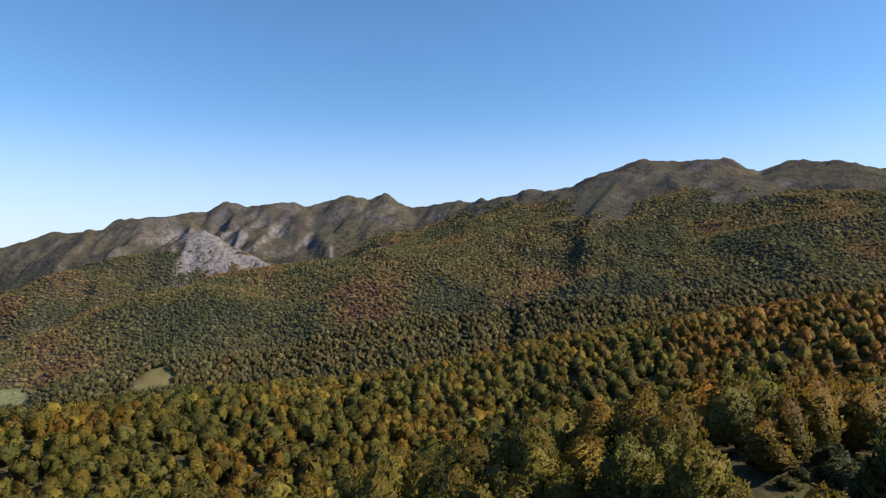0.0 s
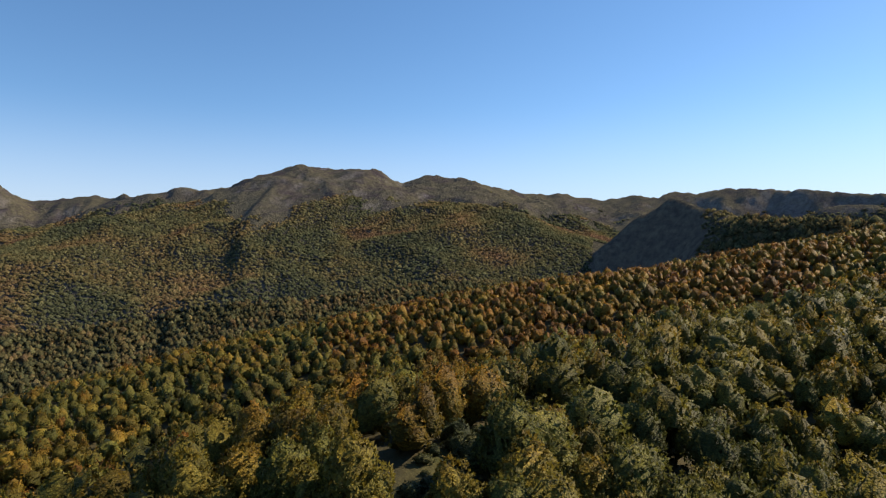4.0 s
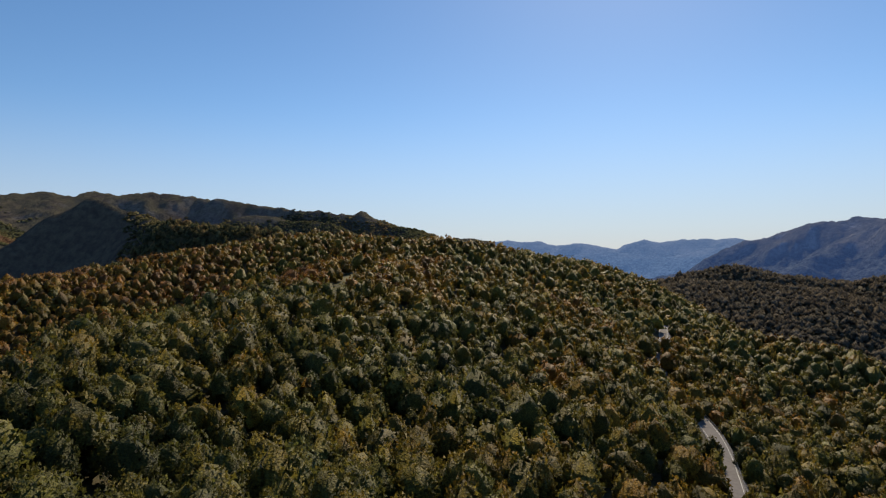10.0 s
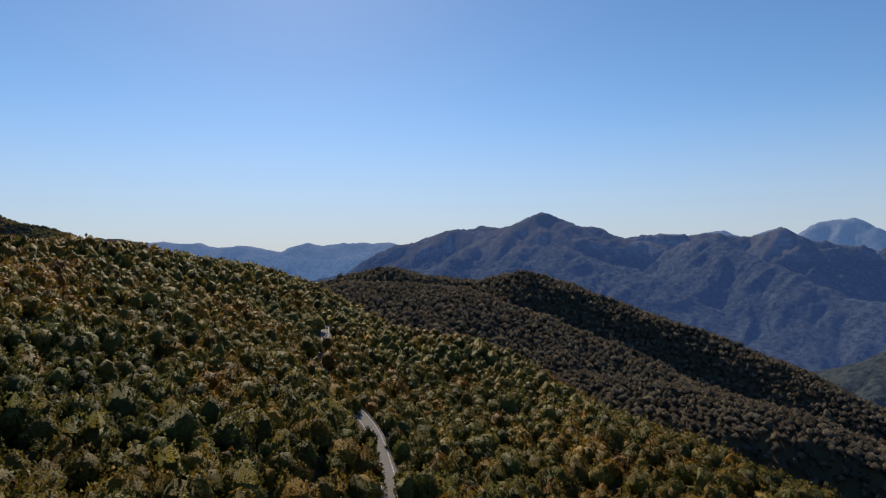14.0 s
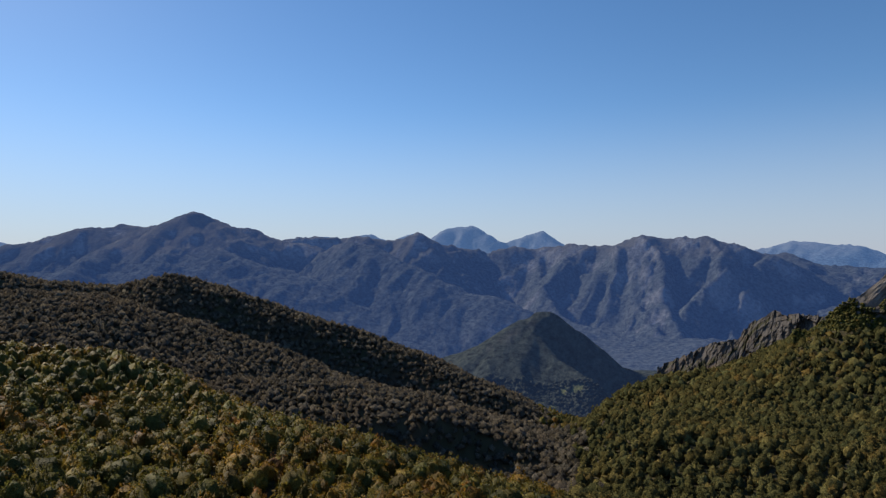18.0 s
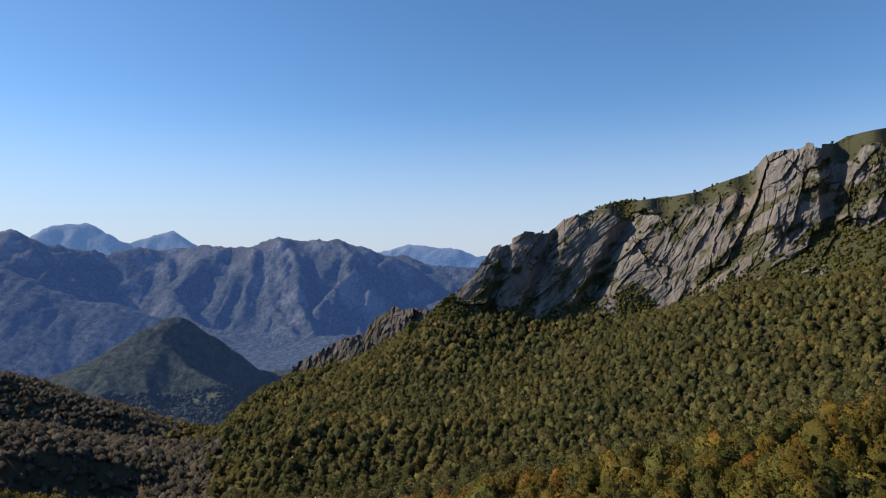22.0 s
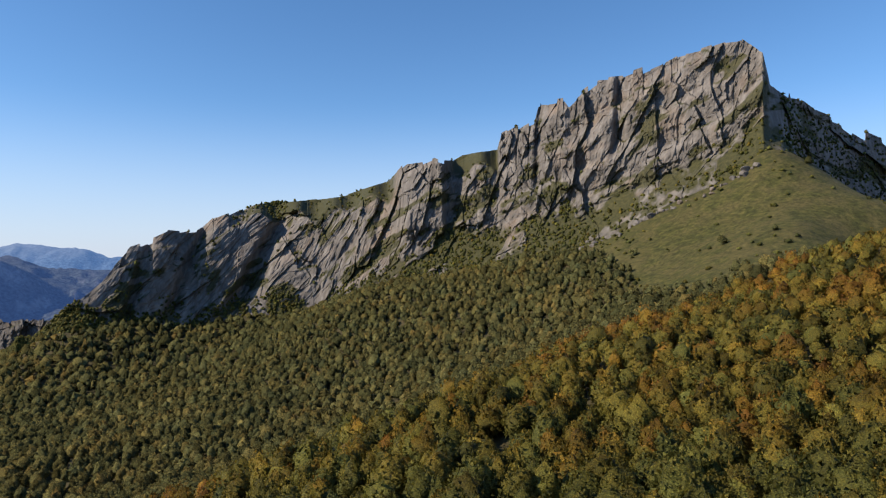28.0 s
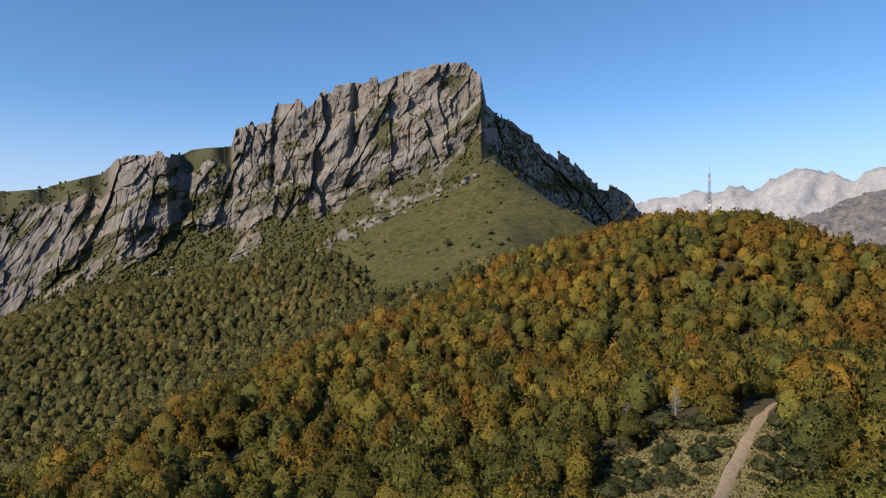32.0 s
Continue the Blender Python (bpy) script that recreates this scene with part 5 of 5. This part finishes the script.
models = [beech_tree(k, M_leaf_olive, "rounded beech tree with dense olive-green leaves") for k in range(5)]
models += [beech_tree(k + 10, M_leaf_autumn, "beech tree turning yellow and orange in autumn") for k in range(5)]
x, y, r = scatter(40.0, NEAR_END, 7.8, 31)
ok, z, deg, r = wooded(x, y, 32)
ok &= (deg > -30) & (deg < 266)
x, y, z, deg, r = x[ok], y[ok], z[ok], deg[ok], r[ok]
order = np.argsort(r)
used = set()
pick = np.random.default_rng(33)
for n, i in enumerate(order[:300]):
    autumn = pick.uniform() < (0.14 if deg[i] > 175 else 0.06)
    k = int(pick.integers(0, 5)) + (5 if autumn else 0)
    s = float(pick.uniform(0.8, 1.18))
    m = Matrix.Translation((x[i], y[i], z[i])) @ Matrix.Rotation(float(pick.uniform(0, 6.28)), 4, 'Z') @ Matrix.Diagonal((s, s, s * float(pick.uniform(0.92, 1.15)), 1))
    if k in used:
        t = copy_thing(models[k], m)
        t.matrix_basis = m
    else:
        models[k].matrix_basis = m
        used.add(k)
big = beech_tree(40, M_leaf_autumn, "large beech tree turned orange-brown beside the dirt track")
bx, by, _ = spot(255.6, 0, 152.0)
big.matrix_basis = Matrix.Translation((bx, by, float(land(np.array([bx]), np.array([by]))[0][0]))) @ Matrix.Diagonal((1.35, 1.35, 1.15, 1))
for k, ob in enumerate(models):
    if k not in used:
        for o in (*ob.children, ob):
            bpy.data.objects.remove(o)
rest = order[300:]
if len(rest):
    forest("near_wood", "beech trees close below the camera", x[rest], y[rest], z[rest], tint_of(x[rest], y[rest], deg[rest], r[rest], 34), 7.7,
           [crown(k, 2, 440, 0.046) for k in range(5)], 35, None, 1.2)

# ---- road and track ----
def smooth_line(table, gap=3.0):
    """Even points along a plan line, rounded at its bends."""
    p = np.array([spot(*q)[:2] for q in table])
    for _ in range(3):
        a, b = p[:-1] * 0.75 + p[1:] * 0.25, p[:-1] * 0.25 + p[1:] * 0.75
        p = np.r_[p[:1], np.stack([a, b], 1).reshape(-1, 2), p[-1:]]
    d = np.r_[0, np.cumsum(np.hypot(*np.diff(p, axis=0).T))]
    s = np.arange(0, d[-1], gap)
    return np.c_[np.interp(s, d, p[:, 0]), np.interp(s, d, p[:, 1])]


def line_frame(p):
    t = np.gradient(p, axis=0)
    t /= np.hypot(t[:, 0], t[:, 1])[:, None]
    return np.c_[-t[:, 1], t[:, 0]]


def bed_height(p, width):
    n = line_frame(p)
    z = np.max([land(*(p + n * o).T)[0] for o in np.linspace(-width / 2, width / 2, 5)], axis=0)
    k = np.ones(7) / 7
    return np.convolve(np.pad(z, 3, 'edge'), k, 'valid')


def ribbon(p, z, offsets, lifts):
    n = line_frame(p)
    cols = [np.c_[p + n * o, z + l] for o, l in zip(offsets, lifts)]
    return np.stack(cols, 1).reshape(-1, 3), grid_tris(len(p), len(offsets))


road_p = smooth_line(ROAD_LINE)
road_z = bed_height(road_p, 6.0) + 0.25
v, t = ribbon(road_p, road_z, [-4.4, -3.0, -2.6, 0, 2.6, 3.0, 4.4], [-1.6, -0.03, 0.0, 0.06, 0.0, -0.03, -1.6])
tagged(new("road", mesh_np("road", v, t, M_asphalt)), "narrow grey asphalt mountain road through the wood", "road", kind="structure")
for k, o in enumerate((-2.35, 2.35)):
    v, t = ribbon(road_p, road_z, [o - 0.07, o + 0.07], [0.012, 0.012])
    tagged(new("edge_line", mesh_np("edge_line", v, t, M_line)), "worn white road edge line", "road marking", kind="structure")


def crash_barrier(p, z, side, label):
    """W-beam rail on posts."""
    root = tagged(new("crash_barrier"), label, "crash barrier")
    n = line_frame(p)
    q = p + n * side
    prof = [(0.0, 0.40), (0.06, 0.46), (0.0, 0.53), (0.06, 0.60), (0.0, 0.66)]
    sg = 1 if side < 0 else -1
    cols = [np.c_[q + n * sg * o, z + h] for o, h in prof]
    ob = new("rail", mesh_np("rail", np.stack(cols, 1).reshape(-1, 3), grid_tris(len(p), len(prof)), M_steel))
    ob.parent = root
    pv, pt = tube([(0, 0, -0.5), (0, 0, 0.7)], [0.06, 0.06], 6)
    me = mesh_np("post", pv, pt, M_steel)
    for i in range(0, len(p), 2):
        po = new("post", me)
        po.location = (*(q[i] - n[i] * sg * 0.08), z[i])
        po.parent = root
    return root


crash_barrier(road_p[:66], road_z[:66], -3.1, "galvanised steel crash barrier on the outer edge of the road")
crash_barrier(road_p[:44], road_z[:44], 3.3, "galvanised steel crash barrier under the trees by the road")

track_p = smooth_line(TRACK_LINE, 1.5)
track_z = bed_height(track_p, 3.5) + 0.12
wig = (fbm(np.arange(len(track_p)) / 5.0, np.zeros(len(track_p)), 3, 91) - 0.5) * 0.9
n = line_frame(track_p)
cols = [np.c_[track_p + n * (o + wig * f)[:, None], track_z + l] for o, l, f in ((-1.0, -0.3, 1.0), (-0.62, 0.0, 0.5), (-0.34, -0.04, 0), (0, 0.05, 0), (0.34, -0.04, 0), (0.62, 0.0, -0.5), (1.0, -0.3, -1.0))]
tagged(new("dirt_track", mesh_np("dirt_track", np.stack(cols, 1).reshape(-1, 3), grid_tris(len(track_p), 7), M_dirt)), "pale bare dirt track across the meadow", "track", kind="structure")

# ---- bushes on the meadow and on the knoll ----
M_bush = leaf_material("broom_leaves", 0.10, 0.70, True, grain=2.2, stops=[(0.0, (0.050, 0.062, 0.030)), (0.5, (0.078, 0.086, 0.036)), (1.0, (0.120, 0.104, 0.038))])
bush_models = []
for k in range(4):
    v, f, nn = crown(k + 700, 2, 420, 0.06, 16, 0.19)
    ob = new("bush", mesh_np("bush", v * (1, 1, 0.8), f, M_bush, True, nn))
    bush_models.append(tagged(ob, "low dark green broom bush in dry grass", "bush", "bushes on the meadow"))
g = np.random.default_rng(71)
placed = 0
spots = []
while placed < 296 and len(spots) < 16000:
    spots.append(1)
    if placed < 251:
        b, d = g.uniform(231, 263), g.uniform(66, 172)
    else:
        b, d = g.uniform(20, 44), g.uniform(74, 128)
    x0, y0 = d * math.sin(radians(b)), d * math.cos(radians(b))
    xx, yy = np.array([x0]), np.array([y0])
    zz, _ = land(xx, yy)
    h_, g_, d_ = cover(xx, yy, zz, np.array([b]), np.array([d]))
    if placed < 251 and (d_[0] < 0.01 or g.uniform() < 0.8 * (d < 112) * (d_[0] > 0.6) or dist_line(xx, yy, TRACK_LINE)[0] < 3.4):
        continue
    if placed >= 251 and (knoll_track(xx, yy)[0] > 5.5):
        continue
    w = float(g.lognormal(0.72, 0.42)) * (1.0 if d_[0] > 0.6 else 1.45)
    m = Matrix.Translation((x0, y0, zz[0] - 0.15)) @ Matrix.Rotation(float(g.uniform(0, 6.28)), 4, 'Z') @ Matrix.Diagonal((w, w, w * float(g.uniform(0.55, 0.95)), 1))
    if placed < 4:
        bush_models[placed].matrix_basis = m
    else:
        copy_thing(bush_models[placed % 4], m).matrix_basis = m
    placed += 1


# ---- bare trees at the wood's edge ----
M_dead = plain("bleached_wood", [(0.3, (0.16, 0.155, 0.15)), (0.7, (0.30, 0.295, 0.29))], 2.0)


def bare_tree(bearing, dist, seed, height):
    g = np.random.default_rng(seed)
    x, y = dist * math.sin(radians(bearing)), dist * math.cos(radians(bearing))
    root = tagged(new("bare_tree"), "leafless bleached grey tree at the wood's edge", "tree", "bare trees")
    root.location = (x, y, float(land(np.array([x]), np.array([y]))[0][0]) - 0.2)
    v, t = tube([(0, 0, -0.4), (0.1, 0, height * 0.4), (0.0, 0.15, height * 0.75), (0.1, 0.1, height)], [0.22, 0.16, 0.09, 0.02])
    raw("trunk", v, t, M_dead, root)
    for k in range(44):
        z0 = height * g.uniform(0.12, 0.92)
        a, ln = g.uniform(0, 6.28), (height - z0 * 0.7) * g.uniform(0.22, 0.42)
        e = np.array([math.cos(a), math.sin(a), g.uniform(0.2, 0.9)])
        p0 = np.array([0.05, 0.05, z0])
        v, t = tube([p0, p0 + e * ln * 0.5, p0 + e * ln + (0, 0, 0.2)], [0.07, 0.045, 0.012], 4)
        vs, ts = [v], [t]
        for q in range(5):
            w = p0 + e * ln * g.uniform(0.3, 0.95)
            a2 = g.uniform(0, 6.28)
            v2, t2 = tube([w, w + np.array([math.cos(a2), math.sin(a2), 0.7]) * ln * 0.35], [0.03, 0.008], 3)
            ts.append(t2 + sum(len(u) for u in vs))
            vs.append(v2)
        raw("branch", np.concatenate(vs), np.concatenate(ts), M_dead, root)
    return root


for k, (b, d, h) in enumerate(BARE_TREES):
    bare_tree(b, d, k + 3, h)

# ---- the mast on the wooded top ----
def bar(a, b, r, parent, name, material, sides=5):
    v, t = tube([a, b], [r, r], sides)
    ob = new(name, mesh_np(name, v, t, material))
    ob.parent = parent
    return ob


M_mast = plain("mast_paint", [(0.3, (0.05, 0.052, 0.06)), (0.7, (0.10, 0.105, 0.115))], 1.0, 0.6)
M_white = plain("white_paint", [(0.3, (0.70, 0.70, 0.70)), (0.7, (0.82, 0.82, 0.81))], 1.0, 0.5)


def lattice_mast(bearing, dist, height):
    x, y = dist * math.sin(radians(bearing)), dist * math.cos(radians(bearing))
    root = tagged(new("radio_mast"), "tall grey lattice radio mast with white dish antennas", "radio mast")
    root.location = (x, y, float(land(np.array([x]), np.array([y]))[0][0]))
    levels = 11
    ang = [0.3 + k * 2.0944 for k in range(3)]

    def at(k, f):
        w = 1.5 - 0.95 * f
        return (math.cos(ang[k % 3]) * w, math.sin(ang[k % 3]) * w, height * 0.84 * f)
    for k in range(3):
        bar(at(k, 0), at(k, 1), 0.09, root, "leg", M_mast, 6)
    for i in range(levels):
        f0, f1 = i / levels, (i + 1) / levels
        for k in range(3):
            bar(at(k, f0), at(k + 1, f1), 0.045, root, "brace", M_mast, 4)
            bar(at(k, f1), at(k + 1, f1), 0.045, root, "brace", M_mast, 4)
    bar((0, 0, height * 0.83), (0, 0, height), 0.06, root, "antenna_rod", M_mast)
    for f, a, r in ((0.34, 0.2, 0.8), (0.40, 3.6, 0.65), (0.52, 5.0, 0.6), (0.62, 4.2, 0.5)):
        v, t = tube([(0, 0, 0), (0, 0, 0.12), (0, 0, 0.35)], [r * 0.35, r * 0.8, r], 14)
        ob = new("dish", mesh_np("dish", v, t, M_white))
        ob.parent = root
        bar((0, 0, 0.05), (0, 0, 0.62), 0.06, ob, "feed_horn", M_mast)
        ob.matrix_basis = Matrix.Translation((math.cos(a) * 1.1, math.sin(a) * 1.1, height * f)) @ Matrix.Rotation(a, 4, 'Z') @ Matrix.Rotation(radians(90), 4, 'Y')
    for k in range(6):
        a = k * 1.047
        bar((math.cos(a) * 0.7, math.sin(a) * 0.7, height * 0.70), (math.cos(a) * 0.7, math.sin(a) * 0.7, height * 0.78), 0.13, root, "panel_antenna", M_white, 6)
    return root


lattice_mast(248.75, 420.0, 39.0)

# ---- scrub on the cliff ledges and along its rim ----
g = np.random.default_rng(81)
k = g.uniform(0, 1, len(rock_points)) < ledge_bush
co = rock_points[k]
forest("ledge_scrub", "dark scrub and small trees on the cliff ledges", co[:, 0], co[:, 1], co[:, 2] - 0.6, np.clip(g.normal(0.25, 0.12, k.sum()), 0.02, 0.8), 4.2,
       [crown(j + 80, 1, 8, 0.16, 7, 0.25) for j in range(4)], 82, None, 0.95)
# bushes on the grass slope
x, y, r = scatter(430.0, 760.0, 10.0, 83)
z, seen = land(x, y)
deg = (np.degrees(np.arctan2(x, y)) + 46) % 360 - 46
h_, g_, d_ = cover(x, y, z, deg, r)
k = (g_ > 0.4) & (deg > 205) & (g.uniform(0, 1, len(x)) < 0.04 + 0.5 * (deg > 230) * (r > np.interp(deg, base_b, base_d) - 70) + 0.55 * np.exp(-np.maximum(r - grass_start(deg), 0) / 45) + 0.7 * (deg < 219) * (r > np.interp(deg, base_b, base_d) - 70) + 0.3 * (fbm(x / 50, y / 50, 3, 5) > 0.62)) & (r < np.interp(deg, base_b, base_d) - 3)
forest("heath_scrub", "low scrub on the grassy slope under the summit", x[k], y[k], z[k], np.clip(g.normal(0.24, 0.1, k.sum()), 0.02, 0.8), 4.2,
       [crown(j + 80, 1, 8, 0.16, 7, 0.25) for j in range(4)], 84, None, 0.7)

# ---- dry grass tufts on the meadow ----
M_tuft = plain("dry_grass", [(0.3, (0.12, 0.108, 0.038)), (0.5, (0.22, 0.185, 0.07)), (0.75, (0.34, 0.28, 0.13))], 0.7)
g = np.random.default_rng(91)
n = 26000
b, d = g.uniform(230, 264, n), np.sqrt(g.uniform(68.0 ** 2, 168.0 ** 2, n))
x, y = d * np.sin(np.radians(b)), d * np.cos(np.radians(b))
z, _ = land(x, y)
h_, g_, d_ = cover(x, y, z, b, d)
k = (d_ > 0.25) & (dist_line(x, y, TRACK_LINE) > 1.25)
x, y, z = x[k], y[k], z[k]
n = len(x)
a, w, h = g.uniform(0, 6.28, (n, 3)), g.uniform(0.12, 0.3, (n, 3)), g.uniform(0.2, 0.55, (n, 3))
base = np.stack([x, y, z - 0.05], 1)[:, None, :]
side = np.stack([np.cos(a), np.sin(a), 0 * a], -1)
lean = np.stack([np.cos(a + 1.3) * 0.2, np.sin(a + 1.3) * 0.2, h], -1)
V = np.stack([base - side * w[..., None], base + side * w[..., None], base + lean], 2).reshape(-1, 3)
up = np.tile((0.0, -0.2, 1.0), (len(V), 1))
tagged(new("dry_grass", mesh_np("dry_grass", V, np.arange(len(V)).reshape(-1, 3), M_tuft, True, up)), "tufts of dry yellow grass on the meadow", "grass", kind="stuff")

# ---- pale rock outcrops in the grass under the cliff and on the wooded top ----
def boulder(seed):
    g = np.random.default_rng(seed)
    v, f = icosphere(3)
    for _ in range(7):
        n = g.normal(0, 1, 3)
        n /= np.linalg.norm(n)
        v = v - np.maximum(v @ n - g.uniform(0.55, 0.8), 0)[:, None] * n
    v = v * (1.0 + 0.10 * (ridged(v[:, 0] * 3 + seed, v[:, 1] * 3 + v[:, 2] * 2, 3, seed)[:, None] - 0.5)) * (1.0, 0.75, 0.8)
    ob = new("rock_outcrop", mesh_np("rock_outcrop", v, f, M_cliff, False, heath=np.zeros(len(v))))
    return tagged(ob, "pale grey rock outcrop in the grass under the cliff", "rock", "rock outcrops")


rocks = [boulder(k + 3) for k in range(4)]
g = np.random.default_rng(95)
OUTCROPS = ((213.3, 736), (216.2, 729), (219.1, 716), (221.9, 706), (224.6, 702), (227.2, 702), (229.1, 706))
places = []
for k in range(46):
    f = g.uniform(0, len(OUTCROPS) - 1)
    i = int(f)
    (b0, d0), (b1, d1) = OUTCROPS[i], OUTCROPS[i + 1]
    places.append((b0 + (b1 - b0) * (f - i) + g.normal(0, 0.35), d0 + (d1 - d0) * (f - i) - abs(g.normal(0, 7)), float(g.lognormal(0.95, 0.45)), 0.0))
for b, d, w, up in ((257.0, 384, 5.0, 3.6), (257.6, 383, 4.4, 3.2), (258.2, 381, 4.0, 2.6), (256.5, 386, 3.6, 3.6), (258.8, 380, 3.4, 2.0), (257.3, 382, 3.0, 3.8)):
    places.append((b, d, w, up))
for k, (b, d, w, up) in enumerate(places):
    x0, y0, _ = spot(b, 0, d)
    z0 = float(land(np.array([x0]), np.array([y0]))[0][0])
    m = Matrix.Translation((x0, y0, z0 + w * 0.25 + up)) @ Matrix.Rotation(float(g.uniform(0, 6.28)), 4, 'Z') @ Matrix.Diagonal((w * 1.3, w, w * float(g.uniform(0.8, 1.3)) + up, 1))
    if k < 4:
        rocks[k].matrix_basis = m
    else:
        copy_thing(rocks[k % 4], m).matrix_basis = m
